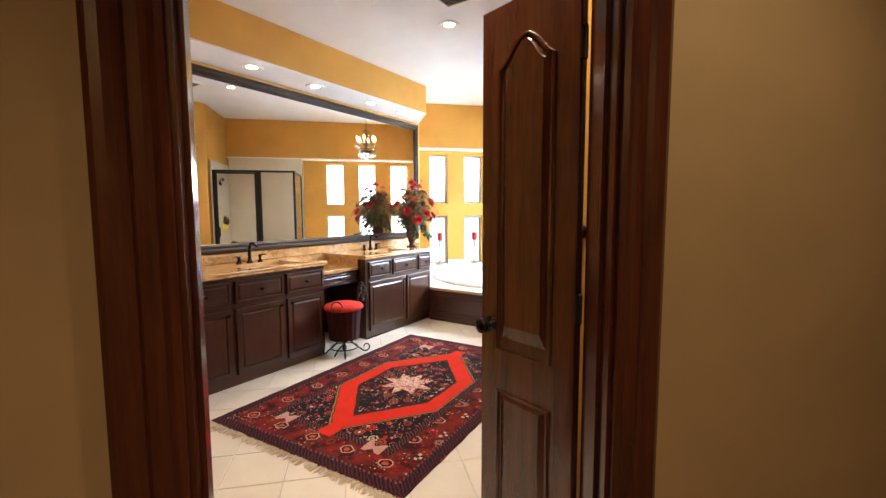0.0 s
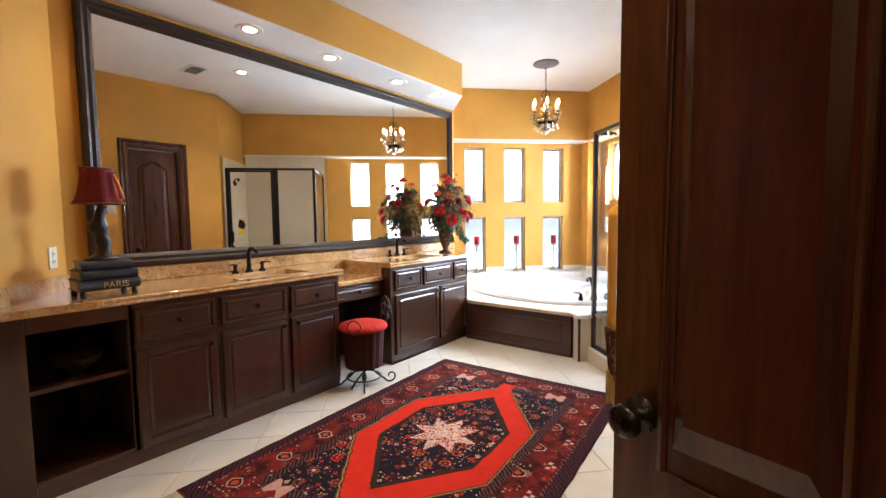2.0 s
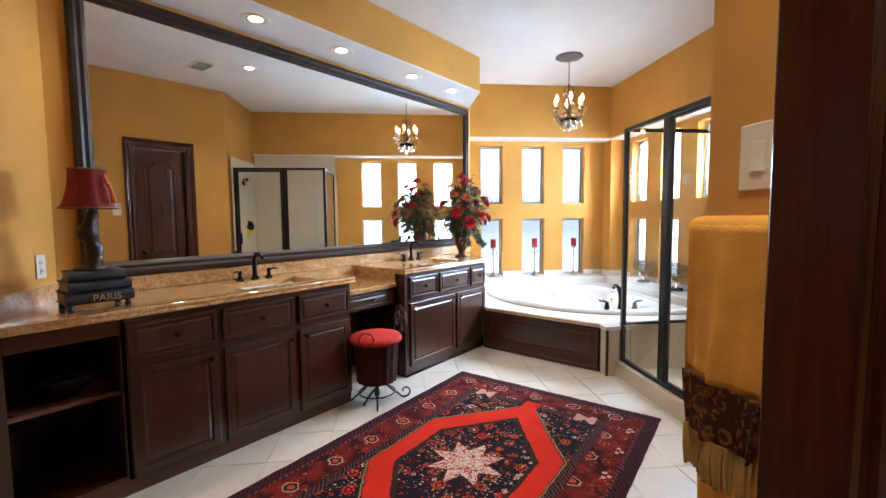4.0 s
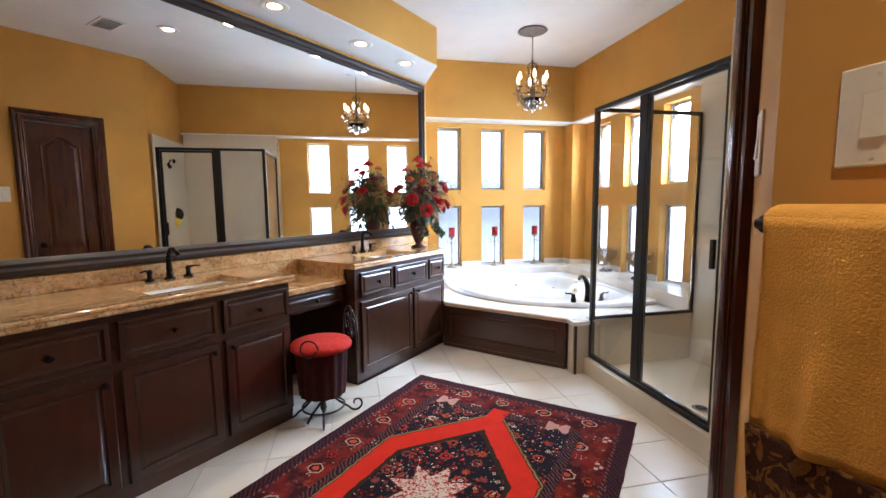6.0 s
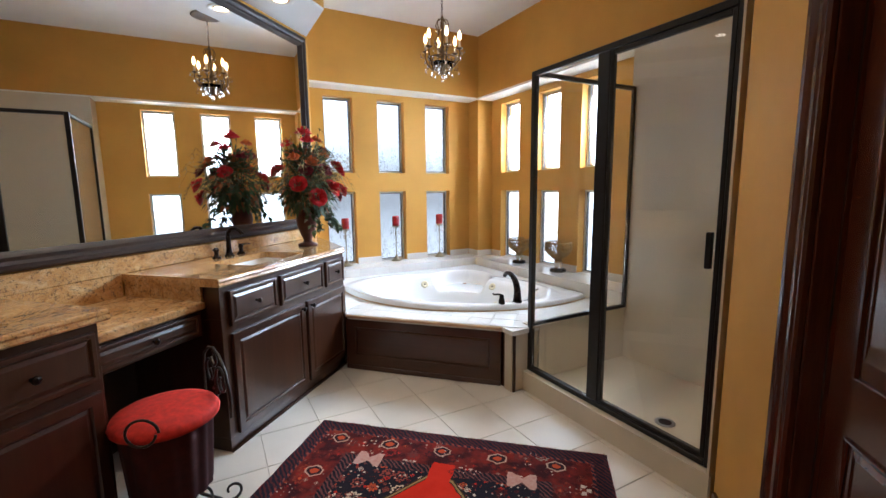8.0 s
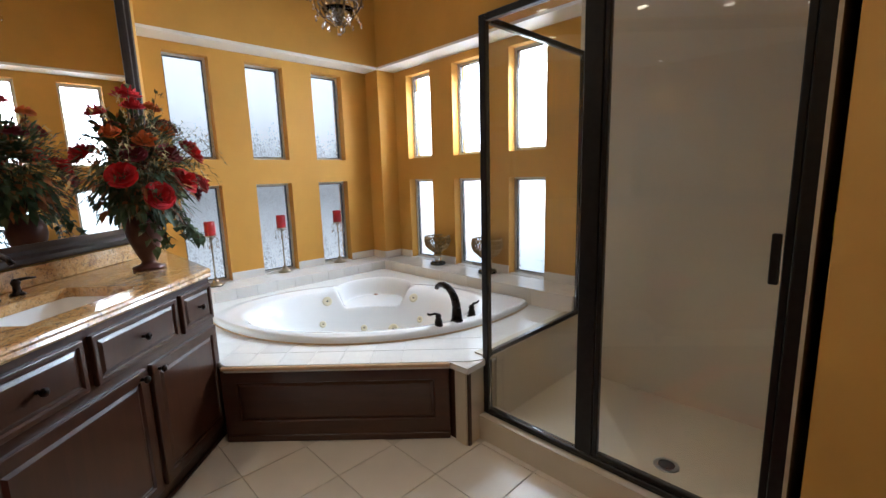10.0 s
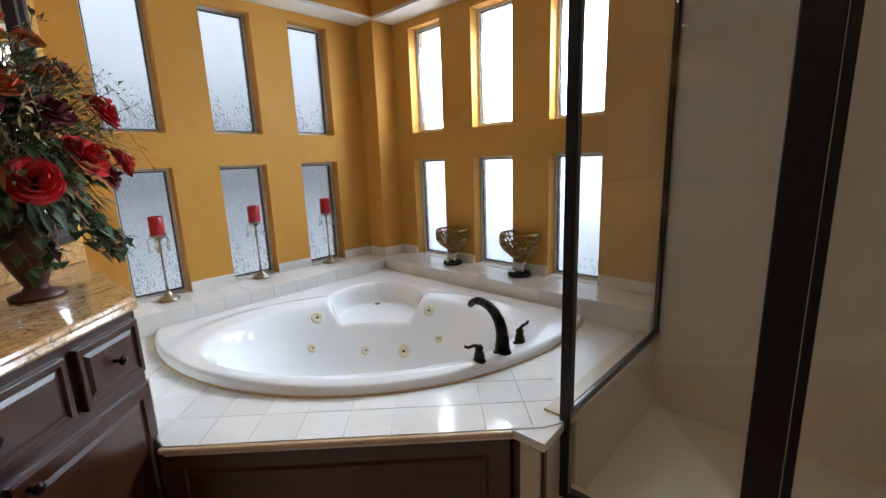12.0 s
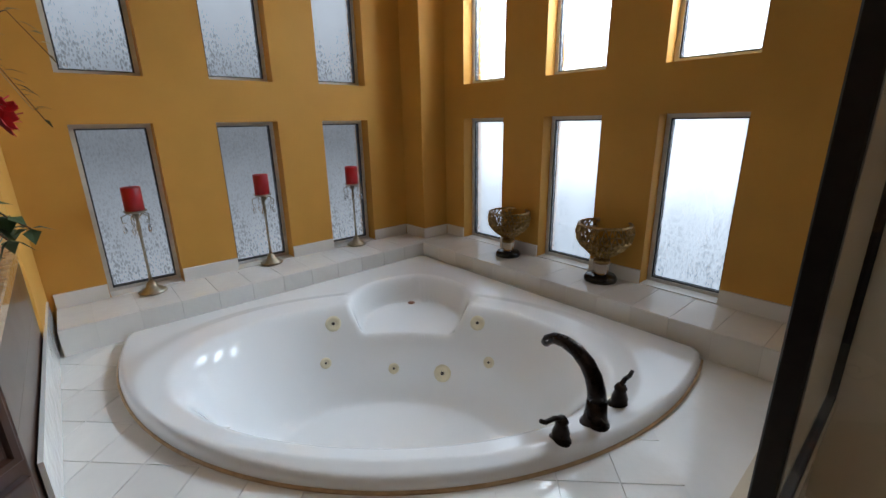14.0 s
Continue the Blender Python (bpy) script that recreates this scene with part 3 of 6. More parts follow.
sink(1.965, 2.485)
sink(3.58, 4.07)


def basin_tap(y):
    t = thing("basin_faucet", Matrix.Translation((-3.395, y, 0.905)), "oil-rubbed bronze three-piece basin faucet", "faucet", "basin faucets")
    bm = lathe([(0.030, 0), (0.030, 0.006), (0.020, 0.014), (0.016, 0.05), (0.014, 0.10), (0.0145, 0.13)], 18)
    tube([(0, 0, 0.125), (0.004, 0, 0.155), (0.03, 0, 0.178), (0.07, 0, 0.178), (0.10, 0, 0.160), (0.112, 0, 0.142)], 0.013, 10, bm, r_end=0.010)
    part("spout", bm, BRONZE, t, smooth=True)
    for s in (-1, 1):
        h_ = lathe([(0.026, 0), (0.026, 0.006), (0.014, 0.016), (0.012, 0.040), (0.017, 0.050), (0.010, 0.066), (0.0, 0.068)], 16, None, Matrix.Translation((0.0, s * 0.105, 0)))
        tube([(0.0, s * 0.105, 0.060), (0.02, s * 0.135, 0.064), (0.03, s * 0.16, 0.060)], 0.007, 8, h_, r_end=0.004)
        part("handle", h_, BRONZE, t, smooth=True)


basin_tap(2.244)
basin_tap(3.855)

# mirror
mi = thing("wall_mirror", Matrix.Identity(4), "wide wall mirror in a dark bronze-brown moulded frame", "mirror")
MY0, MY1, MZ0, MZ1 = 1.318, 4.962, 1.000, 2.592
FRAMEWOOD = wood("dark_mirror_frame", (0.010, 0.005, 0.004), (0.018, 0.009, 0.006), (0.032, 0.014, 0.008), 0.38, "y", 1.0, 0.08)
part("glass", box(XM + 0.004, XM + 0.010, MY0 + 0.03, MY1 - 0.03, MZ0 + 0.03, MZ1 - 0.03), MIRROR, mi, "clear silvered mirror glass")
prof = [(0.0, 0.004), (0.0, 0.030), (0.012, 0.038), (0.03, 0.040), (0.045, 0.030), (0.062, 0.034), (0.075, 0.024), (0.085, 0.014), (0.085, 0.0102)]


def rail(ax0, ax1, along, flip, base):
    """A mitred moulding along y or z."""
    bm = bmesh.new()
    A, B = [], []
    for w, d in prof:
        if along == "y":
            z = base + (w if not flip else -w)
            A.append(bm.verts.new((XM + d, ax0 + w, z)))
            B.append(bm.verts.new((XM + d, ax1 - w, z)))
        else:
            y = base + (w if not flip else -w)
            A.append(bm.verts.new((XM + d, y, ax0 + w)))
            B.append(bm.verts.new((XM + d, y, ax1 - w)))
    for i in range(len(prof) - 1):
        bm.faces.new((A[i], A[i + 1], B[i + 1], B[i]))
    return bm


part("frame_rail", rail(MY0, MY1, "y", False, MZ0), FRAMEWOOD, mi)
part("frame_rail", rail(MY0, MY1, "y", True, MZ1), FRAMEWOOD, mi)
part("frame_stile", rail(MZ0, MZ1, "z", False, MY0), FRAMEWOOD, mi)
part("frame_stile", rail(MZ0, MZ1, "z", True, MY1), FRAMEWOOD, mi)


# ---------------------------------------------------------------- tub and its deck
FRONT_Y = 4.350
deck_poly = [(-2.820, 4.325), (-1.690, 4.325), (-1.610, 4.250), (-1.525, 4.345), put_b(2.28, 0, 0)[:2], tuple(APEX), put_a(LEN_A, 0, 0)[:2], (-3.49, 4.995)]
TX, TY = -2.30, 5.22


def ledge_room(poly):
    poly = clip(poly, -S2, S2, 6.4579 - OVER)
    return clip(poly, S2, S2, 3.1841 - OVER)


def tub_rim(theta):
    """How far the rim lies from the tub's middle in that direction."""
    dx, dy = math.cos(theta), math.sin(theta)
    cx, cy, r = -2.275 - TX, 5.876 - TY, 1.30
    b = -dy * cy - dx * cx
    t_arc = -b + math.sqrt(max(b * b - (cx * cx + cy * cy - r * r), 0))
    ts = [t_arc]
    for a, c in (((-S2, S2), 6.4579 - OVER), ((S2, S2), 3.1841 - OVER)):
        den = a[0] * dx + a[1] * dy
        if den > 1e-4:
            ts.append((c - 0.012 - a[0] * TX - a[1] * TY) / den)
    return min(ts)


def tub_height(x, y):
    top = DECK + 0.038
    px, py = x + 2.30, y - 5.10
    e = math.hypot(px / 0.785, py / (0.57 if py > 0 else 0.425))
    d = (e - 1) * 0.46
    sx, sy = x + 2.30, y - 5.70
    ds = math.hypot(sx, sy * 0.95) - 0.300
    ds = max(ds, -(y - 5.45))

    def drop(dist, depth, soft):
        k = min(max(-dist / soft, 0), 1)
        return depth * (k * k * (3 - 2 * k))

    lip = 0.012 * max(0.0, 1 - abs(d - 0.05) / 0.05)
    return top + (lip if ds > 0.02 else 0) - max(drop(d, 0.40, 0.20), drop(ds, 0.13, 0.06))


tub = thing("corner_bathtub", Matrix.Identity(4), "white acrylic corner whirlpool tub with a moulded seat", "bathtub")
bm = bmesh.new()
NA, NR = 180, 84
rings = []
for j in range(NR + 1):
    f = j / NR
    ring = []
    for i in range(NA):
        th = 2 * math.pi * i / NA
        R_ = tub_rim(th)
        x, y = TX + f * R_ * math.cos(th), TY + f * R_ * math.sin(th)
        z = tub_height(x, y)
        edge = (1 - f) * R_
        if edge < 0.018:
            z -= 0.018 - math.sqrt(max(0.018 ** 2 - (0.018 - edge) ** 2, 0))
        ring.append(bm.verts.new((x, y, z)))
        if j == 0:
            break
    rings.append(ring)
skirt = [bm.verts.new((v.co.x, v.co.y, DECK + 0.002)) for v in rings[-1]]
for i in range(NA):
    bm.faces.new((rings[0][0], rings[1][i], rings[1][(i + 1) % NA]))
for a, b in zip(rings[1:] , rings[2:] + [skirt]):
    for i in range(NA):
        bm.faces.new((a[i], a[(i + 1) % NA], b[(i + 1) % NA], b[i]))
part("shell", bm, PORCELAIN, tub, smooth=True)
# tan bead along the rim: the lip's warm contact shade, put in as colour
RIMSHADE = plain("tan_rim_shade", (0.50, 0.33, 0.17), 0.5, 0.0, 0.2)
bead = [(TX + (tub_rim(t) + 0.002) * math.cos(t), TY + (tub_rim(t) + 0.002) * math.sin(t), DECK + 0.003) for t in (2 * math.pi * k / 120 for k in range(120)) if math.sin(t) < 0.12]
part("caulk_bead", tube(sorted(bead, key=lambda p: math.atan2(-(p[1] - TY - 0.2), p[0] - TX)), 0.006, 6), RIMSHADE, tub, "tan bead coloured as the warm shade under the rim")
JETMAT = plain("ivory_jet", (0.74, 0.66, 0.46), 0.3)


def on_tub(x, y):
    e = 0.004
    z = tub_height(x, y)
    n = Vector((-(tub_height(x + e, y) - tub_height(x - e, y)) / (2 * e), -(tub_height(x, y + e) - tub_height(x, y - e)) / (2 * e), 1)).normalized()
    return Vector((x, y, z)), n


for x, y, r in ((-2.66, 5.45, 0.025), (-2.36, 5.51, 0.025), (-1.92, 5.45, 0.025), (-2.13, 5.49, 0.040), (-2.64, 5.54, 0.036), (-1.97, 5.55, 0.034)):
    p, n = on_tub(x, y)
    m = Matrix.Translation(p) @ n.to_track_quat("Z", "Y").to_matrix().to_4x4()
    j_ = part("jet", lathe([(r, -0.004), (r, 0.004), (r * 0.7, 0.008), (r * 0.5, 0.004), (0.0, 0.004)], 18), JETMAT, tub, "ivory whirlpool jet", smooth=True, m=m)
    part("nozzle", lathe([(r * 0.22, 0.003), (r * 0.2, 0.007), (0, 0.007)], 10), DARKIN, j_)
p, n = on_tub(-2.33, 5.93)
part("overflow_cap", lathe([(0.020, -0.002), (0.018, 0.004), (0.0, 0.005)], 14), plain("brown_cap", (0.22, 0.08, 0.03), 0.4), tub, smooth=True, m=Matrix.Translation(p) @ n.to_track_quat("Z", "Y").to_matrix().to_4x4())

core = bmesh.new()


def ray_poly(poly, th):
    best = 9.0
    dx, dy = math.cos(th), math.sin(th)
    for i, p in enumerate(poly):
        q = poly[(i + 1) % len(poly)]
        ex, ey = q[0] - p[0], q[1] - p[1]
        den = dx * ey - dy * ex
        if abs(den) < 1e-9:
            continue
        t = ((p[0] - TX) * ey - (p[1] - TY) * ex) / den
        s = ((p[0] - TX) * dy - (p[1] - TY) * dx) / den
        if t > 0 and -1e-6 <= s <= 1 + 1e-6:
            best = min(best, t)
    return best


ths = sorted([2 * math.pi * i / 90 for i in range(90)] + [math.atan2(y - TY, x - TX) % (2 * math.pi) for x, y in deck_poly])
inn = [(TX + 0.96 * tub_rim(t) * math.cos(t), TY + 0.96 * tub_rim(t) * math.sin(t)) for t in ths]
out = [(TX + max(ray_poly(deck_poly, t), 0.97 * tub_rim(t)) * math.cos(t), TY + max(ray_poly(deck_poly, t), 0.97 * tub_rim(t)) * math.sin(t)) for t in ths]
vi = [core.verts.new((*p, DECK - 0.004)) for p in inn]
vo = [core.verts.new((*p, DECK - 0.004)) for p in out]
wi = [core.verts.new((*p, DECK - 0.034)) for p in inn]
wo = [core.verts.new((*p, DECK - 0.034)) for p in out]
for i in range(len(ths)):
    j = (i + 1) % len(ths)
    core.faces.new((vi[i], vo[i], vo[j], vi[j]))
    core.faces.new((wi[i], wi[j], wo[j], wo[i]))
    core.faces.new((vo[i], wo[i], wo[j], vo[j]))
deck = structure(obj("tub_deck", core, DECKTILE), "glossy white tiled tub deck", "tub deck")
TS = 0.152
tiled = [(-2.820, 4.325), (-1.600, 4.325)] + deck_poly[3:]
for ix in range(-3, 16):
    for iy in range(-1, 19):
        x0, y0 = -3.95 + ix * TS * 1.02, 4.331 + iy * TS * 1.02
        poly = [(x0, y0), (x0 + TS, y0), (x0 + TS, y0 + TS), (x0, y0 + TS)]
        for i, p in enumerate(tiled):
            q = tiled[(i + 1) % len(tiled)]
            ex, ey = q[0] - p[0], q[1] - p[1]
            if len(poly) > 2:
                poly = clip(poly, ey, -ex, ey * p[0] - ex * p[1] - 0.004 * math.hypot(ex, ey))
        if len(poly) < 3:
            continue
        if all(math.hypot(x - TX, y - TY) < 0.93 * tub_rim(math.atan2(y - TY, x - TX)) for x, y in poly):
            continue
        cx, cy = sum(p[0] for p in poly) / len(poly), sum(p[1] for p in poly) / len(poly)
        if math.hypot(cx - TX, cy - TY) < 0.90 * tub_rim(math.atan2(cy - TY, cx - TX)):
            continue
        bm = prism(poly, DECK - 0.003, DECK)
        part("tile", bm, DECKTILE, deck)

# tiled ledge under the windows
for name, put, length in (("tile_ledge", put_a, LEN_A - 0.02), ("tile_ledge", put_b, 2.275)):
    lg = structure(obj(name, pierced([OVER if put is put_a else OVER, length], [DECK - 0.03, LEDGE - 0.004], [], -OVER, -0.001, put), DECKTILE), "white tiled ledge below the windows", "ledge")
    n = int((length - OVER) / 0.152) + 1
    for k in range(n):
        a, b = OVER + 0.001 + k * 0.154, min(OVER + 0.153 + k * 0.154, length - 0.002)
        if b - a < 0.02:
            continue
        part("tile", pierced([a, b], [LEDGE - 0.0035, LEDGE], [], -OVER - 0.003, -0.003, put), DECKTILE, lg)
        part("tile", pierced([a, b], [DECK + 0.001, LEDGE - 0.0045], [], -OVER - 0.004, -OVER - 0.0005, put), DECKTILE, lg)
    wins = WIN_A if put is put_a else WIN_B
    stops = [OVH + 0.012] + [e for w in wins for e in w] + [length]
    for a, b in zip(stops[::2], stops[1::2]):
        part("tile", pierced([a + 0.002, b - 0.002], [LEDGE + 0.0005, LEDGE + 0.066], [], -0.010, 0.012, put), DECKTILE, lg)
    for a, b in wins:
        part("tile", pierced([a + 0.002, b - 0.002], [LEDGE - 0.003, LEDGE + 0.004], [], -0.0025, 0.072, put), DECKTILE, lg)
ct = structure(obj("tile_ledge_corner", prism([put_a(OVER, 0, -OVER)[:2], put_a(OVER, 0, 0)[:2], tuple(APEX), put_b(OVER, 0, 0)[:2]], DECK - 0.03, LEDGE - 0.0005), DECKTILE), "white tiled ledge at the window corner", "ledge")
for put in (put_a, put_b):
    bm = pierced([OVH, OVH + 0.011], [LEDGE + 0.0005, LEDGE + 0.066], [], -OVH - 0.011, -0.011, put)
    part("tile", bm, DECKTILE, ct)
# splash tiles on the slanting end of the vanity
sp = structure(obj("tile_splash", wall_prism((-2.915, 4.457), (-3.75, 5.292), 0.01, DECK - 0.02, LEDGE + 0.06), DECKTILE), "white tile splash beside the vanity", "trim")

# wooden apron panel below the deck
ap = structure(thing("tub_apron", Matrix.Identity(4), "dark cherry raised-panel apron under the tub deck", "panel"), "dark cherry raised-panel apron under the tub deck", "panel")
part("panel", raised_panel(1.150, 0.362, 0.022, 0.10, 0.003), CHERRYX, ap, m=Matrix.Translation((-2.850, FRONT_Y - 0.010, 0.035)))
part("base", box(-2.850, -1.700, FRONT_Y - 0.014, FRONT_Y + 0.012, 0.0, 0.034, 0.003), CHERRYX, ap)
part("end_panel", wall_prism((-1.606, 4.268), (-1.700, 4.362), -0.018, 0.0, 0.397), CHERRY, ap)
part("cap", box(-2.835, -1.695, FRONT_Y - 0.034, FRONT_Y + 0.012, 0.3975, 0.4165, 0.006, seg=2), plain("peach_edge_tile", (0.66, 0.46, 0.28), 0.2), ap, "peach bullnose edge tile")

# tub faucet
tf = thing("tub_faucet", Matrix.Translation((-1.648, 4.805, DECK + 0.036)) @ Matrix.Rotation(radians(128), 4, "Z"), "oil-rubbed bronze roman tub faucet with two lever handles", "faucet")
bm = lathe([(0.042, 0), (0.042, 0.008), (0.034, 0.018), (0.030, 0.05), (0.027, 0.085)], 20)
path = [(0, 0, 0.08), (0.005, 0, 0.110), (0.018, 0, 0.145), (0.042, 0, 0.176), (0.078, 0, 0.199), (0.120, 0, 0.208), (0.160, 0, 0.203), (0.188, 0, 0.186), (0.196, 0, 0.172)]
tube(path, 0.027, 14, bm, r_end=0.015)
part("spout", bm, BRONZE, tf, smooth=True)
for s, flip in ((-1, -1), (1, 1)):
    o = (0.012, s * 0.128, 0)
    bm = lathe([(0.033, 0), (0.033, 0.007), (0.022, 0.016), (0.024, 0.03), (0.016, 0.055), (0.019, 0.064), (0.012, 0.076), (0.0, 0.079)], 18, None, Matrix.Translation(o))
    tube([(o[0], o[1], 0.072), (o[0] + 0.004, o[1] + s * 0.025, 0.082), (o[0] + 0.008, o[1] + s * 0.055, 0.080), (o[0] + 0.01, o[1] + s * 0.07, 0.09)], 0.008, 8, bm, r_end=0.006)
    part("handle", bm, BRONZE, tf, "bronze lever handle", smooth=True)


# ---------------------------------------------------------------- shower
SO = Vector((-1.505, 4.366))


def put_s(u, v, d):            # the shower's front: u from its post by the tub, d into the shower
    return (SO.x + S2 * u + S2 * d, SO.y - S2 * u + S2 * d, v)


SH_W, SH_D, SZ0, SZ1 = 1.128, 0.900, 0.128, 2.015
curb = structure(obj("shower_curb", pierced([-0.045, SH_W + 0.075], [0.0, 0.127], [], -0.055, 0.07, put_s), SURROUND), "cream marble shower curb", "curb")
structure(obj("shower_pan", pierced([0.0, SH_W + 0.07], [0.0, 0.045], [], 0.071, SH_D - 0.001, put_s), SURROUND), "cream shower floor pan", "shower floor")
structure(obj("shower_knee_wall", pierced([-0.085, -0.012], [0.0, DECK - 0.006], [], -0.150, SH_D - 0.003, put_s), SURROUND), "white knee wall between tub and shower", "wall")
structure(obj("shower_knee_wall_inside", pierced([-0.0115, 0.004], [0.046, DECK + 0.004], [], 0.071, SH_D - 0.003, put_s), SURROUND), "white marble lining of the knee wall", "wall")
structure(obj("knee_wall_cap", pierced([-0.085, 0.020], [DECK - 0.0055, DECK + 0.008], [], 0.0, SH_D - 0.004, put_s), SURROUND), "white marble cap of the knee wall", "trim")
structure(obj("shower_back_panel", pierced([-0.02, SH_W + 0.058], [0.0, UPZ - 0.026], [], SH_D + 0.0, SH_D + 0.252, put_s), SURROUND), "white cultured marble shower wall", "shower wall")
structure(obj("shower_side_panel", pierced([SH_W + 0.060, SH_W + 0.070], [0.0, 2.16], [], -0.060, SH_D - 0.001, put_s), SURROUND), "white cultured marble shower side wall", "shower wall")

enc = thing("shower_enclosure", Matrix.Identity(4), "glass corner shower enclosure in a black metal frame", "shower enclosure")


def bar(name, u0, u1, z0, z1, d0, d1, parent=enc, label=""):
    bm = pierced([u0, u1], [z0, z1], [], d0, d1, put_s)
    bmesh.ops.bevel(bm, geom=bm.edges[:], offset=0.003, segments=1, affect="EDGES")
    return part(name, bm, BLACKFRAME, parent, label)


MU = 0.520
bar("corner_post", -0.018, 0.018, SZ0, SZ1, -0.018, 0.018)
bar("middle_post", MU - 0.030, MU + 0.045, SZ0 + 0.03, SZ1 - 0.03, -0.016, 0.016)
bar("wall_post", SH_W + 0.020, SH_W + 0.0585, SZ0, SZ1, -0.018, 0.018)
bar("top_rail", 0.019, SH_W + 0.0195, SZ1 - 0.03, SZ1, -0.019, 0.019)
bar("bottom_rail", 0.019, SH_W + 0.0195, SZ0, SZ0 + 0.029, -0.019, 0.019)
bar("return_top_rail", -0.016, 0.016, SZ1 - 0.029, SZ1 - 0.001, 0.0185, SH_D - 0.026)
bar("return_bottom_rail", -0.014, 0.014, DECK + 0.009, DECK + 0.033, 0.0185, SH_D - 0.026)
bar("return_wall_post", -0.014, 0.014, DECK + 0.009, SZ1, SH_D - 0.025, SH_D - 0.002)
part("glass_panel", pierced([0.0185, MU - 0.0305], [SZ0 + 0.0295, SZ1 - 0.0305], [], -0.003, 0.003, put_s), CLEAR, enc, "clear fixed glass panel").visible_shadow = False
part("return_glass", pierced([-0.003, 0.003], [DECK + 0.0335, SZ1 - 0.0295], [], 0.019, SH_D - 0.0255, put_s), CLEAR, enc, "clear glass panel above the knee wall").visible_shadow = False
sd = part("shower_door", pierced([MU + 0.068, SH_W - 0.004], [SZ0 + 0.055, SZ1 - 0.058], [], -0.003, 0.003, put_s), CLEAR, enc, "clear glass door")
sd.visible_shadow = False
bar("door_stile", MU + 0.047, MU + 0.067, SZ0 + 0.032, SZ1 - 0.034, -0.014, 0.014, sd)
bar("door_stile", SH_W - 0.003, SH_W + 0.018, SZ0 + 0.032, SZ1 - 0.034, -0.014, 0.014, sd)
bar("door_rail", MU + 0.0675, SH_W - 0.0035, SZ0 + 0.032, SZ0 + 0.054, -0.013, 0.013, sd)
bar("door_rail", MU + 0.0675, SH_W - 0.0035, SZ1 - 0.057, SZ1 - 0.034, -0.013, 0.013, sd)
bar("door_pull", SH_W - 0.030, SH_W - 0.006, 0.985, 1.135, -0.036, -0.0145, sd, "black door pull")
dr = thing("shower_drain", Matrix.Translation((-0.753, 4.043, 0.0455)), "round brushed metal shower drain", "drain")
part("cover", lathe([(0.052, 0), (0.052, 0.003), (0.044, 0.004), (0.0, 0.003)], 24), plain("brushed_steel", (0.42, 0.41, 0.39), 0.35, 0.9), dr, smooth=True)
part("grille", lathe([(0.034, 0.0041), (0.032, 0.0052), (0.0, 0.0052)], 12), DARKIN, dr)


def side_m(d, z):
    """On the shower's side wall, local -y into the shower."""
    return Matrix.Translation(put_s(SH_W + 0.0595, z, d)) @ Matrix.Rotation(radians(45), 4, "Z")


sh = thing("overhead_shower", side_m(0.50, 1.90), "oil-rubbed bronze shower head on a short arm", "shower head")
bm = lathe([(0.03, 0), (0.028, 0.008), (0.01, 0.012), (0, 0.012)], 16, None, Matrix.Rotation(radians(180), 4, "Z") @ Matrix.Rotation(radians(90), 4, "Y"))
part("flange", bm, BRONZE, sh, smooth=True)
part("arm", tube([(-0.005, 0, 0), (-0.06, 0, 0.01), (-0.11, 0, -0.005), (-0.14, 0, -0.035)], 0.010, 10), BRONZE, sh, smooth=True)
part("head", lathe([(0.012, 0.0), (0.018, -0.02), (0.040, -0.05), (0.044, -0.06), (0.0, -0.062)], 18, None, Matrix.Translation((-0.14, 0, -0.03)) @ Matrix.Rotation(radians(35), 4, "Y")), BRONZE, sh, smooth=True)
vl = thing("shower_valve", side_m(0.50, 1.22), "oil-rubbed bronze shower valve with a yellow tag", "shower valve")
bm = lathe([(0.085, 0.0), (0.082, 0.010), (0.04, 0.016), (0.028, 0.05), (0.0, 0.055)], 24, None, Matrix.Rotation(radians(-90), 4, "Y"))
part("escutcheon", bm, BRONZE, vl, smooth=True)
part("lever", tube([(-0.05, 0, 0), (-0.06, 0.03, -0.02), (-0.06, 0.08, -0.03)], 0.011, 8, r_end=0.008), BRONZE, vl, smooth=True)
part("tag", lathe([(0.050, -0.003), (0.055, 0), (0.05, 0.003), (0, 0.004)], 9, None, Matrix.Translation((-0.060, 0.02, -0.10)) @ Matrix.Rotation(radians(-80), 4, "Y")), YELLOW, vl, "yellow plastic tag")


# ---------------------------------------------------------------- doors
def arched_outline(w, h, rise, inset, z0, n=14):
    """A panel outline whose top is a shallow cathedral arch."""
    pts = [(inset, z0), (w - inset, z0)]
    zs = h - rise
    for i in range(n + 1):
        s = i / n
        x = w - inset - s * (w - 2 * inset)
        k = math.sin(math.pi * s) ** 1.6
        pts.append((x, zs + rise * k))
    return pts


def panel_relief(pts, y, depth, bm, width=0.016):
    """A moulding round an outline and a raised field inside it, on the face y (outwards is -y)."""
    loop = [(x, y, z) for x, z in pts]
    tube(loop, width * 0.55, 6, bm, closed=True)
    cx, cz = sum(p[0] for p in pts) / len(pts), sum(p[1] for p in pts) / len(pts)
    own = bmesh.new()
    a = [own.verts.new((cx + (x - cx) * 0.86, y, cz + (z - cz) * 0.95)) for x, z in pts]
    b = [own.verts.new((cx + (x - cx) * 0.68, y - depth, cz + (z - cz) * 0.90)) for x, z in pts]
    n = len(pts)
    for i in range(n):
        own.faces.new((a[i], a[(i + 1) % n], b[(i + 1) % n], b[i]))
    own.faces.new(b)
    return join(bm, own)


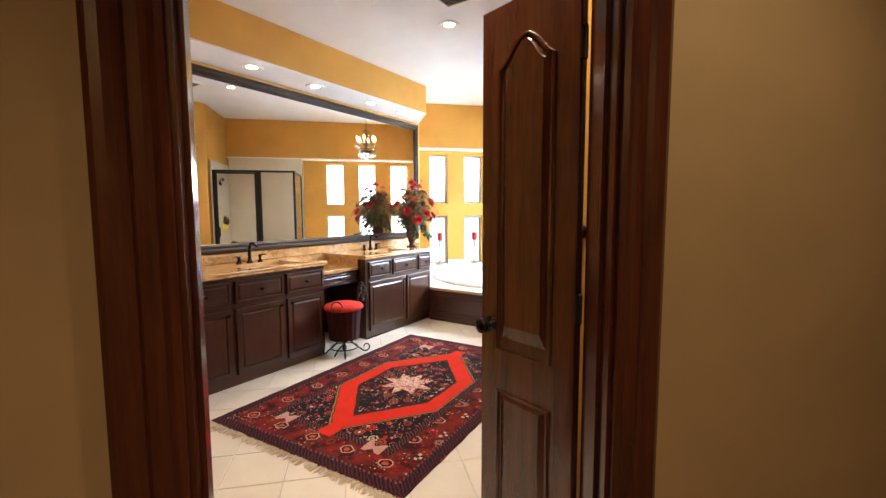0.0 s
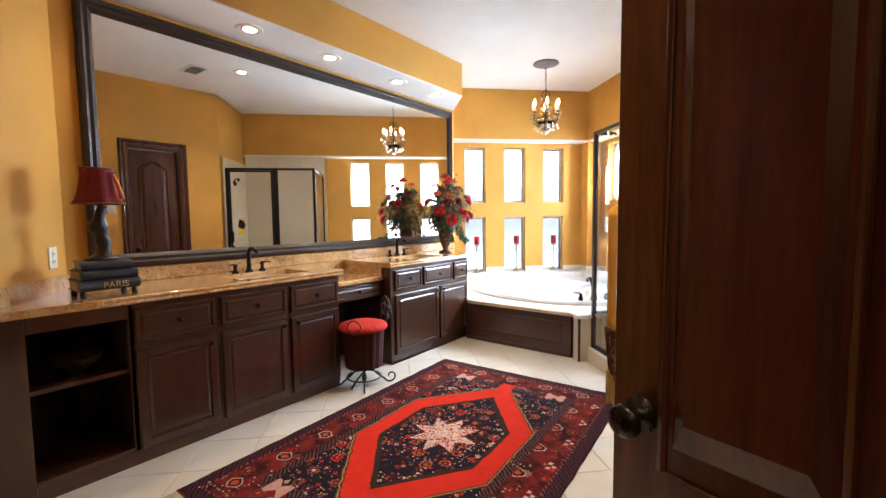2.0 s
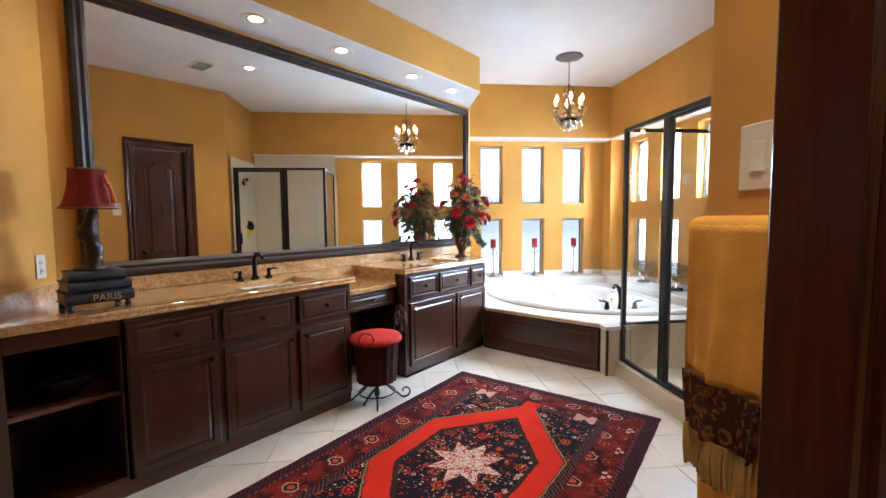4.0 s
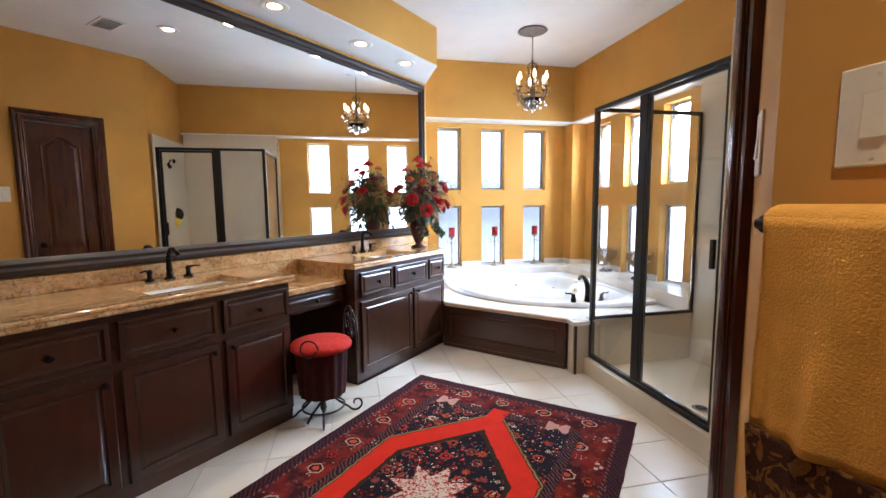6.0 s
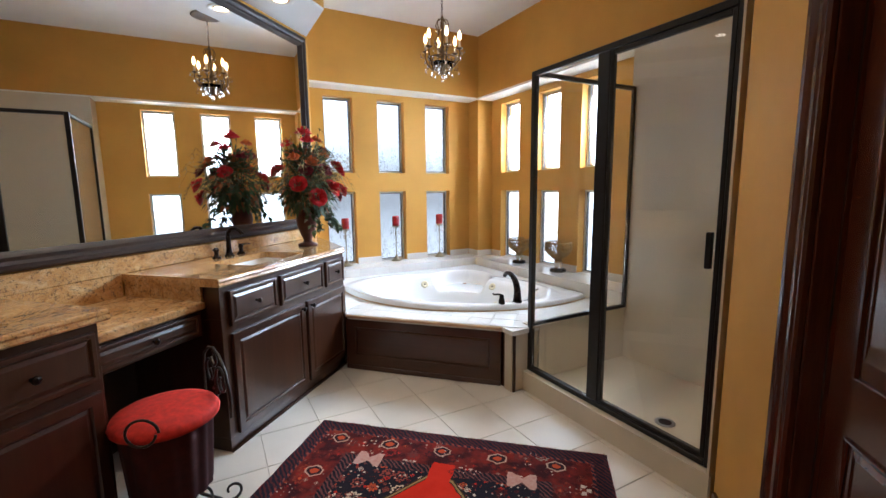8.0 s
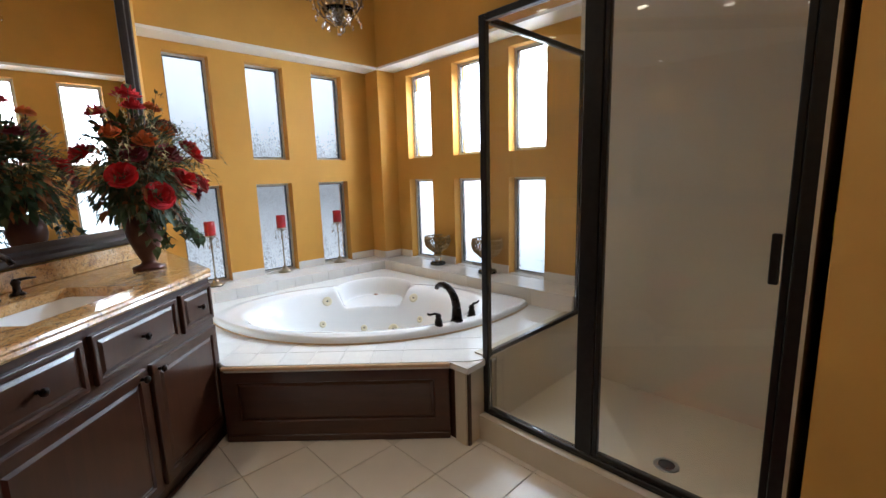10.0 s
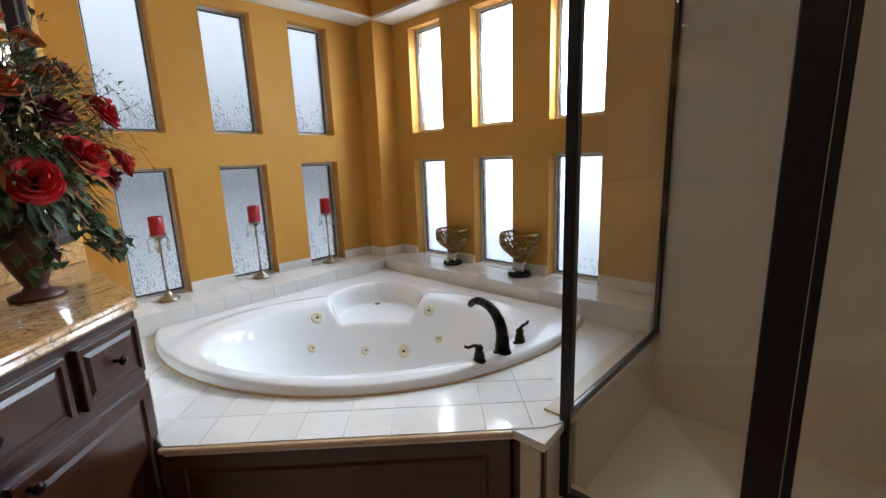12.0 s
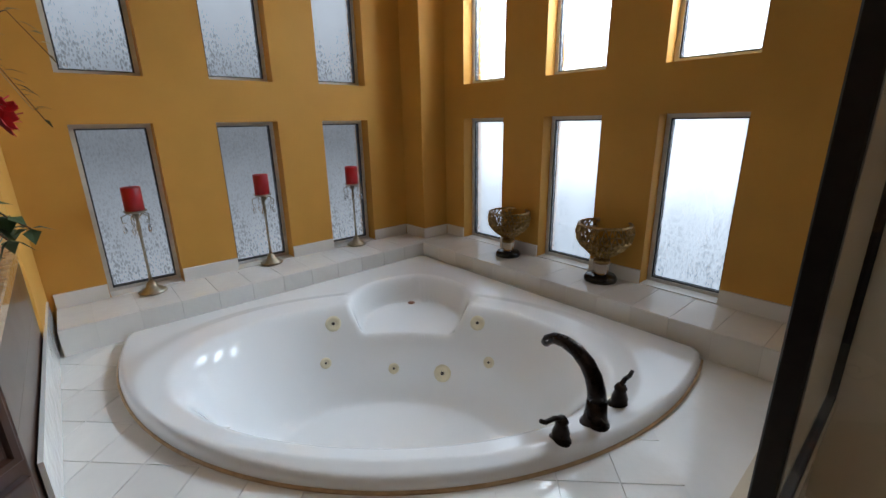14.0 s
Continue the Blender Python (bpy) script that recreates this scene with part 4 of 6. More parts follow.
def door_leaf(parent, w, h, t=0.035, both=True, name="leaf"):
    """A panelled leaf: local x from the hinge, y through its thickness, z up."""
    leaf = part(name, box(0, w, 0, t, 0.008, h, 0.002), MAHOG, parent)
    ins = min(0.105, w * 0.22)
    for face, side in ((0.0, 1), (t, -1)):
        if not both and side < 0:
            continue
        up = arched_outline(w, h - 0.13, 0.09, ins, 0.86)
        lo = [(ins, 0.20), (w - ins, 0.20), (w - ins, 0.70), (ins, 0.70)]
        for nm, pts in (("upper_panel", up), ("lower_panel", lo)):
            bm = bmesh.new()
            panel_relief(pts, 0.0, 0.009, bm)
            if side < 0:
                bm.transform(Matrix.Diagonal((1, -1, 1, 1)))
            part(nm, bm, MAHOG, leaf, m=Matrix.Translation((0, face - side * 0.0005, 0)))
    return leaf


def round_knob(leaf, x, z, t, sides=(1, -1)):
    for s in sides:
        prof = [(0.0, 0), (0.030, 0.0), (0.030, 0.006), (0.012, 0.010), (0.010, 0.030), (0.020, 0.036), (0.028, 0.048), (0.026, 0.060), (0.012, 0.067), (0.0, 0.068)]
        rot = Matrix.Rotation(radians(90 if s > 0 else -90), 4, "X")
        part("door_knob", lathe(prof, 20, None, Matrix.Translation((x, 0.0 if s > 0 else t, z)) @ rot), BRONZE, leaf, "dark bronze round knob", smooth=True)


def leaf_at(name, hinge, tip, h, label, knob=True):
    d = Vector(tip) - Vector(hinge)
    m = Matrix.Translation((hinge[0], hinge[1], 0)) @ Matrix.Rotation(math.atan2(d.y, d.x), 4, "Z")
    door = thing(name, m, label, "door", "", "structure")
    leaf = door_leaf(door, d.length, h)
    if knob:
        round_knob(leaf, d.length - 0.055, 0.945, 0.035)
    for z in (0.25, 1.06, 1.86):
        bm = lathe([(0.007, -0.045), (0.007, 0.045), (0.004, 0.05), (0, 0.05)], 10, None, Matrix.Translation((-0.006, 0.0175, z)))
        box(-0.004, 0.004, 0.003, 0.033, z - 0.045, z + 0.045, 0.0, bm)
        part("hinge", bm, IRON, leaf, "black hinge")
    return door


leaf_at("door_1", (E_R.x - 0.028, E_R.y + 0.012), (-0.488, 1.405), 2.075, "dark red mahogany double-door leaf with arched panels, open")
leaf_at("door_2", (E_L.x - 0.016, E_L.y + 0.026), (-1.10, 0.545), 2.075, "dark red mahogany double-door leaf with arched panels, open", False)

CAS = [(0.0, 0.0), (0.0, 0.012), (0.008, 0.018), (0.018, 0.016), (0.026, 0.020), (0.040, 0.020), (0.047, 0.015), (0.056, 0.021), (0.066, 0.026), (0.078, 0.028), (0.088, 0.022), (0.090, 0.0)]


def casing(parent, put, u0, u1, ztop, d, out, wide=1.0):
    """Moulded casing round an opening in the plane d; out is +1 or -1 along the depth."""
    def strip(path):
        bm = bmesh.new()
        rings = []
        for fn in path:
            rings.append([bm.verts.new(fn(w * wide, t * wide ** 0.8)) for w, t in CAS])
        for a, b in zip(rings, rings[1:]):
            for i in range(len(CAS) - 1):
                bm.faces.new((a[i], a[i + 1], b[i + 1], b[i]))
        return bm
    part("casing", strip([lambda w, t: put(u0 - w, 0.0, d + out * t), lambda w, t: put(u0 - w, ztop + w, d + out * t)]), MAHOG, parent)
    part("casing", strip([lambda w, t: put(u1 + w, 0.0, d + out * t), lambda w, t: put(u1 + w, ztop + w, d + out * t)]), MAHOG, parent)
    part("casing", strip([lambda w, t: put(u0 - w, ztop + w, d + out * t), lambda w, t: put(u1 + w, ztop + w, d + out * t)]), MAHOG, parent)


def jamb(parent, put, u0, u1, ztop, d0, d1, t=0.018):
    part("jamb", pierced([u0 - 0.001, u0 + t], [0.0, ztop], [], d0, d1, put), MAHOG, parent)
    part("jamb", pierced([u1 - t, u1 + 0.001], [0.0, ztop], [], d0, d1, put), MAHOG, parent)
    part("head_jamb", pierced([u0 + t, u1 - t], [ztop - t, ztop], [], d0, d1, put), MAHOG, parent)
    for a, b in ((u0 + t, u0 + t + 0.012), (u1 - t - 0.012, u1 - t)):
        part("door_stop", pierced([a, b], [0.0, ztop - t], [], d0 + 0.045, d0 + 0.085, put), MAHOG, parent)


ef = structure(thing("door_frame", Matrix.Identity(4), "dark red mahogany frame of the double entrance door", "door frame"), "dark red mahogany frame of the double entrance door", "door frame")
jamb(ef, put_e, L1, L1 + L2, DOORTOP, -0.001, 0.121)
casing(ef, put_e, L1 + 0.006, L1 + L2 - 0.006, DOORTOP - 0.006, 0.1205, 1, 1.55)
casing(ef, put_e, L1 + 0.006, L1 + L2 - 0.006, DOORTOP - 0.006, -0.0005, -1)
sp_ = part("strike_plate", pierced([L1 + 0.0182, L1 + 0.0195], [0.90, 0.99], [], 0.010, 0.036, put_e), BRASS, ef, "brass strike plate")


cf = structure(thing("door_frame", Matrix.Identity(4), "dark cherry casing of the small closed door", "door frame"), "dark cherry casing of the small closed door", "door frame")
jamb(cf, put_w2, W2D0, W2D1, W2TOP, 0.001, 0.119)
casing(cf, put_w2, W2D0 + 0.004, W2D1 - 0.004, W2TOP - 0.004, -0.0005, -1)
cd = thing("door_3", Matrix.Translation(put_w2(W2D1 - 0.020, 0, 0.055)) @ Matrix.Rotation(radians(-90) + math.atan(W2T), 4, "Z"), "dark mahogany door with arched raised panels, closed", "door", "", "structure")
lf = door_leaf(cd, W2D1 - W2D0 - 0.040, W2TOP - 0.022, both=False)
round_knob(lf, W2D1 - W2D0 - 0.10, 0.95, 0.035, (1,))

# baseboards of dark wood
for p, q in ((W1C.y, W2D0 - 0.09), (W2D1 + 0.09, COR[1] - 0.02)):
    structure(obj("baseboard", pierced([p, q], [0.0, 0.10], [], -0.014, -0.001, put_w2), CHERRYX), "dark cherry baseboard", "baseboard")
structure(obj("baseboard", box(0.002, 0.88, -0.014, -0.001, 0.0, 0.10, 0.003), CHERRYX, m=W1M), "dark cherry baseboard", "baseboard")


# ---------------------------------------------------------------- switches, vent
def plate(name, m, w, h, label, category, rockers, outlet=False):
    p = thing(name, m, label, category)
    bm = box(-w / 2, w / 2, -0.006, 0.0, -h / 2, h / 2, 0.003, seg=2)
    part("cover", bm, PLATE, p)
    for i in range(rockers):
        x = (i - (rockers - 1) / 2) * 0.046
        if outlet:
            for z in (-0.021, 0.021):
                part("socket", lathe([(0.016, 0.0), (0.016, 0.003), (0, 0.003)], 16, None, Matrix.Translation((x, -0.006, z)) @ Matrix.Rotation(radians(90), 4, "X")), PLATE, p)
                bm = box(x - 0.008, x - 0.005, -0.0096, -0.0088, z - 0.005, z + 0.005)
                box(x + 0.005, x + 0.008, -0.0096, -0.0088, z - 0.005, z + 0.005, 0.0, bm)
                part("slot", bm, FRAMELINE, p)
        else:
            bm = box(x - 0.0165, x + 0.0165, -0.011, -0.0055, -0.033, 0.033, 0.0015)
            for v in bm.verts:
                if v.co.z > 0.02 and v.co.y < -0.008:
                    v.co.y += 0.004
            part("rocker", bm, PLATE, p)
        for z in (-h / 2 + 0.013, h / 2 - 0.013):
            part("screw", lathe([(0.003, 0), (0.003, 0.001), (0, 0.0012)], 8, None, Matrix.Translation((x, -0.006, z)) @ Matrix.Rotation(radians(90), 4, "X")), PLATE, p)
    return p


plate("light_switch", W1M @ Matrix.Translation((0.167, 0.0, 1.447)), 0.142, 0.146, "ivory double rocker switch plate", "light switch", 2)
plate("light_switch", Matrix.Translation(put_w2(2.215, 1.450, 0)) @ Matrix.Rotation(radians(-90) + math.atan(W2T), 4, "Z"), 0.080, 0.140, "ivory single rocker switch plate", "light switch", 1)
dp = D0 + DD * 0.135
plate("wall_outlet", Matrix.Translation((dp.x, dp.y, 1.095)) @ Matrix.Rotation(radians(-36 + 180), 4, "Z"), 0.075, 0.118, "ivory duplex wall outlet with a black plug", "outlet", 1, True)

vt = thing("ceiling_vent", Matrix.Translation((-1.49, 2.83, CEIL)), "white louvred ceiling air vent", "vent")
part("frame", pierced([-0.17, -0.145, 0.145, 0.17], [-0.10, -0.078, 0.078, 0.10], [(-0.145, 0.145, -0.078, 0.078)], -0.010, -0.001, lambda u, v, d: (u, v, d)), TRIMWHITE, vt)
part("backing", box(-0.145, 0.145, -0.078, 0.078, -0.003, -0.001), DARKIN, vt)
for k in range(7):
    bm = box(-0.144, 0.144, -0.008, 0.008, -0.001, 0.001)
    part("slat", bm, TRIMWHITE, vt, m=Matrix.Translation((0, -0.063 + k * 0.021, -0.007)) @ Matrix.Rotation(radians(28), 4, "X"))


# ---------------------------------------------------------------- towels on their bar
tb = thing("towel_bar", W1M @ Matrix.Translation((0.030, 0.0, 1.287)), "dark bronze towel bar", "towel bar")
part("rod", tube([(-0.005, -0.062, 0), (0.60, -0.062, 0)], 0.009, 12), BRONZE, tb, smooth=True)
for x in (0.012, 0.58):
    bm = lathe([(0.026, 0), (0.024, 0.008), (0.010, 0.014), (0.010, 0.06), (0.016, 0.066), (0.0, 0.07)], 16, None, Matrix.Translation((x, 0, 0)) @ Matrix.Rotation(radians(90), 4, "X"))
    part("bracket", bm, BRONZE, tb, smooth=True)


def terry(name, c, weave=False):
    m = Nodes(name)
    f = m.noise(240, 3)
    col = m.ramp(m.noise(9, 4), (0.3, tuple(x * 0.85 for x in c)), (0.7, tuple(x * 1.1 for x in c)))
    if weave:
        w = m.noise(26, 2, 0.4, m.stretch(1, 1, 1), 2.2)
        col = m.mix(m.ramp(w, (0.54, (0, 0, 0)), (0.58, (1, 1, 1))), col, (0.20, 0.085, 0.02))
    m.bump(f, 0.6, 0.004)
    return m.out(col, 0.97, 0.0, Specular_IOR_Level=0.1)


GOLDTERRY = terry("gold_terry", (0.74, 0.37, 0.06))
BROWNBAND = terry("brown_woven_band", (0.055, 0.022, 0.012), True)
FRINGE = terry("gold_fringe", (0.42, 0.26, 0.075))


def hang(x0, x1, ztop, zbot, y, seed, thick=0.008, nx=26, nz=22, taper=0.0):
    """A hanging cloth with soft folds, as a sheet with thickness."""
    bm = bmesh.new()
    grid = {}
    for side in (0, 1):
        for i in range(nx + 1):
            for j in range(nz + 1):
                s, t = i / nx, j / nz
                fold = 0.010 * math.sin(s * 9 + seed) * (0.3 + t) + 0.006 * math.sin(s * 21 + seed * 2) * t
                zz = ztop + t * (zbot - ztop)
                x = x0 + s * (x1 - taper * (1.298 - zz) - x0) + 0.004 * math.sin(zz * 11 + seed)
                grid[side, i, j] = bm.verts.new((x, y + fold + side * thick, ztop + t * (zbot - ztop)))
    for side in (0, 1):
        for i in range(nx):
            for j in range(nz):
                bm.faces.new((grid[side, i, j], grid[side, i + 1, j], grid[side, i + 1, j + 1], grid[side, i, j + 1]))
    for i in range(nx):
        for j in (0, nz):
            bm.faces.new((grid[0, i, j], grid[0, i + 1, j], grid[1, i + 1, j], grid[1, i, j]))
    for j in range(nz):
        for i in (0, nx):
            bm.faces.new((grid[0, i, j], grid[0, i, j + 1], grid[1, i, j + 1], grid[1, i, j]))
    return bm


def towel(name, label, x0, x1, y, zbot, zband0, zband1, seed, fringe, taper=0.0):
    t = thing(name, W1M, label, "towel")
    top = 1.300
    part("cloth", hang(x0, x1, top, zband0, y, seed, taper=taper), GOLDTERRY, t, smooth=True)
    roll = [(x0 + (x1 - x0) * i / 20, 0, 0) for i in range(21)]
    own = bmesh.new()
    rings = []
    for i in range(21):
        x = roll[i][0]
        rings.append([own.verts.new((x, -0.062 + (y + 0.066) * math.cos(math.pi * k / 8) * -1 + 0.010 * math.sin(i / 20 * 9 + seed) * 0.3 * (1 if k > 4 else 0), top - 0.002 + 0.022 * math.sin(math.pi * k / 8))) for k in range(9)])
    for a, b in zip(rings, rings[1:]):
        for k in range(8):
            own.faces.new((a[k], a[k + 1], b[k + 1], b[k]))
    part("fold", own, GOLDTERRY, t, smooth=True)
    part("back", hang(x0 + 0.004, x1 - 0.004, top, zbot + 0.12, -0.040, seed + 2), GOLDTERRY, t, smooth=True)
    part("band", hang(x0 - 0.001, x1 + 0.001, zband0 - 0.0005, zband1, y - 0.001, seed + 0.4, 0.010, taper=taper), BROWNBAND, t, "brown and gold woven border", smooth=True)
    if fringe:
        bm = bmesh.new()
        for k in range(38):
            x = x0 + (x1 - taper * (1.298 - zband1) - x0) * (k + 0.5) / 38
            fold = 0.010 * math.sin((k / 38) * 9 + seed) * 1.3
            w = random.uniform(-0.004, 0.004)
            tube([(x, y + fold + 0.004, zband1 + 0.002), (x + w, y + fold + 0.001, zband1 - 0.05), (x + 2 * w, y + fold + 0.004, zband1 - random.uniform(0.085, 0.10))], 0.0035, 5, bm, r_end=0.0045)
        tagged(part("fringe", bm, FRINGE, t), "gold thread fringe", "", "", "stuff")


towel("hand_towel", "gold terry hand towel with a brown woven band and fringe", 0.068, 0.325, -0.112, 0.64, 0.958, 0.826, 0.4, True, 0.15)
towel("bath_towel", "gold terry bath towel with a brown woven band", 0.090, 0.375, -0.092, 0.30, 0.50, 0.38, 1.7, False)


# ---------------------------------------------------------------- rug
def rug_mat():
    m = Nodes("persian_rug")
    sep = m.t.nodes.new("ShaderNodeSeparateXYZ")
    m.put(sep.inputs[0], m.coord())
    wob = m.math("MULTIPLY_ADD", m.noise(24, 3), 0.022, -0.011)
    x, y = m.math("ADD", sep.outputs[0], wob), m.math("ADD", sep.outputs[1], wob)
    ax, ay = m.math("ABSOLUTE", x), m.math("ABSOLUTE", y)

    def lt(a, b):
        return m.math("LESS_THAN", a, b)

    def gt(a, b):
        return m.math("GREATER_THAN", a, b)

    def both(a, b):
        return m.math("MULTIPLY", a, b)

    NAVY, WINE, RED, CREAM, ORANGE, ROSE = (0.010, 0.009, 0.016), (0.085, 0.007, 0.008), (0.66, 0.022, 0.006), (0.66, 0.52, 0.37), (0.50, 0.075, 0.018), (0.26, 0.055, 0.035)
    flat = m.node("ShaderNodeCombineXYZ", 0, X=x, Y=y)

    def rosettes(scale, jitter, r1, r2, r3, seed):
        v = m.t.nodes.new("ShaderNodeTexVoronoi")
        v.distance = "EUCLIDEAN" if seed in (1, 3) else "MANHATTAN"
        v.inputs["Scale"].default_value, v.inputs["Randomness"].default_value = scale, jitter
        off = m.node("ShaderNodeVectorMath", 0, {"operation": "ADD"}, i0=flat, i1=(seed * 1.37, seed * 0.71, 0))
        m.put(v.inputs["Vector"], off)
        d = v.outputs["Distance"]
        pick = m.node("ShaderNodeSeparateColor", 0, Color=v.outputs["Color"])
        tone = m.t.nodes.new("ShaderNodeValToRGB")
        tone.color_ramp.interpolation = "CONSTANT"
        e = tone.color_ramp.elements
        for _ in range(4):
            e.new(0.5)
        for el, (p, c) in zip(e, ((0.0, ORANGE), (0.28, ROSE), (0.48, WINE), (0.66, RED), (0.80, CREAM), (0.90, ROSE))):
            el.position, el.color = p, (*c, 1)
        m.put(tone.inputs[0], pick)
        core = lt(d, r1)
        loc = m.node("ShaderNodeVectorMath", 0, {"operation": "SUBTRACT"}, i0=off, i1=v.outputs["Position"])
        sx = m.t.nodes.new("ShaderNodeSeparateXYZ")
        m.put(sx.inputs[0], loc)
        petal = m.math("MULTIPLY", m.math("SINE", m.math("MULTIPLY", m.math("ARCTAN2", sx.outputs[1], sx.outputs[0]), 8.0)), 0.045)
        d = m.math("ADD", d, petal)
        ring = both(gt(d, r2), lt(d, r3))
        pick2 = m.node("ShaderNodeSeparateColor", 1, Color=v.outputs["Color"])
        return tone.outputs[0], core, ring, pick2

    # field with strewn rosettes
    col = m.mix(1.0, NAVY, NAVY)
    for scale, jit, r1, r2, r3, seed, keep in ((11.0, 0.45, 0.13, 0.25, 0.35, 1, 0.0), (27.0, 0.85, 0.26, 0.40, 0.54, 2, 0.30), (52.0, 1.0, 0.34, 0.5, 0.5, 4, 0.50)):
        tone, core, ring, k = rosettes(scale, jit, r1, r2, r3, seed)
        on = gt(k, keep)
        col = m.mix(both(ring, on), col, tone)
        col = m.mix(both(core, on), col, m.mix(gt(k, 0.8), tone, CREAM))
    # wine border field
    edge_x, edge_y = m.math("SUBTRACT", 0.766, ax), m.math("SUBTRACT", 1.137, ay)
    edge = m.math("MINIMUM", edge_x, edge_y)
    inborder = lt(edge, 0.285)
    bcol = m.mix(m.ramp(m.noise(9, 4), (0.40, (0, 0, 0)), (0.60, (1, 1, 1))), (0.040, 0.006, 0.009), (0.20, 0.016, 0.010))
    for scale, jit, r1, r2, r3, seed, keep in ((9.5, 0.45, 0.11, 0.22, 0.31, 3, 0.1), (34.0, 0.9, 0.28, 0.45, 0.55, 5, 0.50)):
        tone, core, ring, k = rosettes(scale, jit, r1, r2, r3, seed)
        bcol = m.mix(both(ring, gt(k, keep)), bcol, m.mix(0.55, tone, NAVY))
        bcol = m.mix(both(core, gt(k, keep)), bcol, tone)
    col = m.mix(inborder, col, bcol)

    # guard stripes with small chevrons
    def stripe(a, b, c1, c2, freq):
        nonlocal col
        on = both(gt(edge, a), lt(edge, b))
        s = m.math("ADD", x, y)
        ch = gt(m.math("SINE", m.math("MULTIPLY", s, freq)), 0.25)
        col = m.mix(on, col, m.mix(ch, c1, c2))

    stripe(0.262, 0.318, NAVY, (0.13, 0.045, 0.04), 240.0)
    stripe(0.070, 0.085, (0.02, 0.016, 0.03), ROSE, 190.0)
    stripe(0.0, 0.070, (0.012, 0.010, 0.020), (0.085, 0.018, 0.018), 230.0)
    # five-dot flowers and small hexagons strung along the border
    inband = both(gt(edge, 0.095), lt(edge, 0.255))

    def cell(shift):
        u = m.math("ABSOLUTE", m.math("SUBTRACT", m.math("FRACT", m.math("MULTIPLY_ADD", x, 3.6, 20.12 + shift)), 0.5))
        w = m.math("ABSOLUTE", m.math("SUBTRACT", m.math("FRACT", m.math("MULTIPLY_ADD", y, 3.6, 20.42 + shift)), 0.5))
        return u, w

    u, w = cell(0.0)
    du, dw = m.math("SUBTRACT", u, 0.085), m.math("SUBTRACT", w, 0.085)
    near = m.math("MINIMUM", m.math("MAXIMUM", m.math("ABSOLUTE", du), m.math("ABSOLUTE", dw)), m.math("MAXIMUM", u, w))
    col = m.mix(both(inband, lt(near, 0.036)), col, (0.62, 0.48, 0.36))
    u, w = cell(0.5)
    hx = m.math("MAXIMUM", m.math("MULTIPLY_ADD", u, 0.6, w), u)
    col = m.mix(both(inband, lt(hx, 0.16)), col, (0.03, 0.010, 0.014))
    col = m.mix(both(inband, both(gt(hx, 0.130), lt(hx, 0.16))), col, (0.50, 0.34, 0.24))
    col = m.mix(both(inband, lt(hx, 0.07)), col, ORANGE)
    # dotted clusters of cream knots
    v = m.t.nodes.new("ShaderNodeTexVoronoi")
    v.inputs["Scale"].default_value, v.inputs["Randomness"].default_value = 40.0, 0.35
    m.put(v.inputs["Vector"], flat)
    patch = gt(m.noise(6.5, 1), 0.60)
    col = m.mix(both(both(lt(v.outputs["Distance"], 0.20), patch), gt(edge, 0.06)), col, (0.55, 0.42, 0.32))

    # the large red diamond band
    h1 = m.math("DIVIDE", ax, 0.435)
    h2 = m.math("DIVIDE", m.math("MULTIPLY_ADD", ax, 1.28, ay), 0.845)
    hexa = m.math("MAXIMUM", h1, h2)
    band = both(gt(hexa, 0.745), lt(hexa, 1.0))
    outline = both(gt(hexa, 0.69), lt(hexa, 1.045))
    stem = both(lt(ax, 0.055), both(gt(ay, 0.74), lt(ay, 0.90)))
    col = m.mix(outline, col, (0.035, 0.022, 0.012))
    col = m.mix(both(gt(hexa, 1.012), lt(hexa, 1.03)), col, (0.30, 0.20, 0.07))
    red = m.mix(m.noise(12, 3), (0.54, 0.014, 0.004), (0.72, 0.032, 0.008))
    tone, core, ring, k = rosettes(8.0, 0.6, 0.10, 0.18, 0.24, 7)
    red2 = m.mix(both(ring, gt(k, 0.62)), red, (0.10, 0.014, 0.010))
    col = m.mix(m.math("MAXIMUM", band, stem), col, red2)
    # eight-pointed cream star in the middle
    spikes = None
    for a in range(4):
        c_, s_ = math.cos(radians(45 * a)), math.sin(radians(45 * a))
        u = m.math("ABSOLUTE", m.math("ADD", m.math("MULTIPLY", x, c_), m.math("MULTIPLY", y, s_)))
        w = m.math("ABSOLUTE", m.math("SUBTRACT", m.math("MULTIPLY", y, c_), m.math("MULTIPLY", x, s_)))
        d = m.math("MULTIPLY_ADD", w, 2.4, u)
        spikes = d if spikes is None else m.math("MINIMUM", spikes, d)
    starcol = m.mix(gt(m.noise(34, 2, 0.5, None, 2.5), 0.53), (0.66, 0.53, 0.43), (0.40, 0.035, 0.02))
    col = m.mix(lt(spikes, 0.235), col, (0.10, 0.014, 0.012))
    col = m.mix(lt(spikes, 0.215), col, starcol)
    # corner bow-tie motifs
    for cx, cy in ((0.37, 0.86), (0.37, -0.86)):
        px, py = m.math("ABSOLUTE", m.math("SUBTRACT", ax, cx)), m.math("ABSOLUTE", m.math("SUBTRACT", y, cy))
        bow = both(both(lt(px, 0.065), lt(py, 0.05)), lt(m.math("MULTIPLY", py, 0.9), m.math("MULTIPLY_ADD", px, 0.9, 0.012)))
        col = m.mix(bow, col, m.mix(m.noise(60, 2), (0.60, 0.44, 0.36), (0.42, 0.14, 0.10)))
    m.bump(m.math("ADD", m.noise(330, 2), m.noise(40, 3)), 0.5, 0.004)
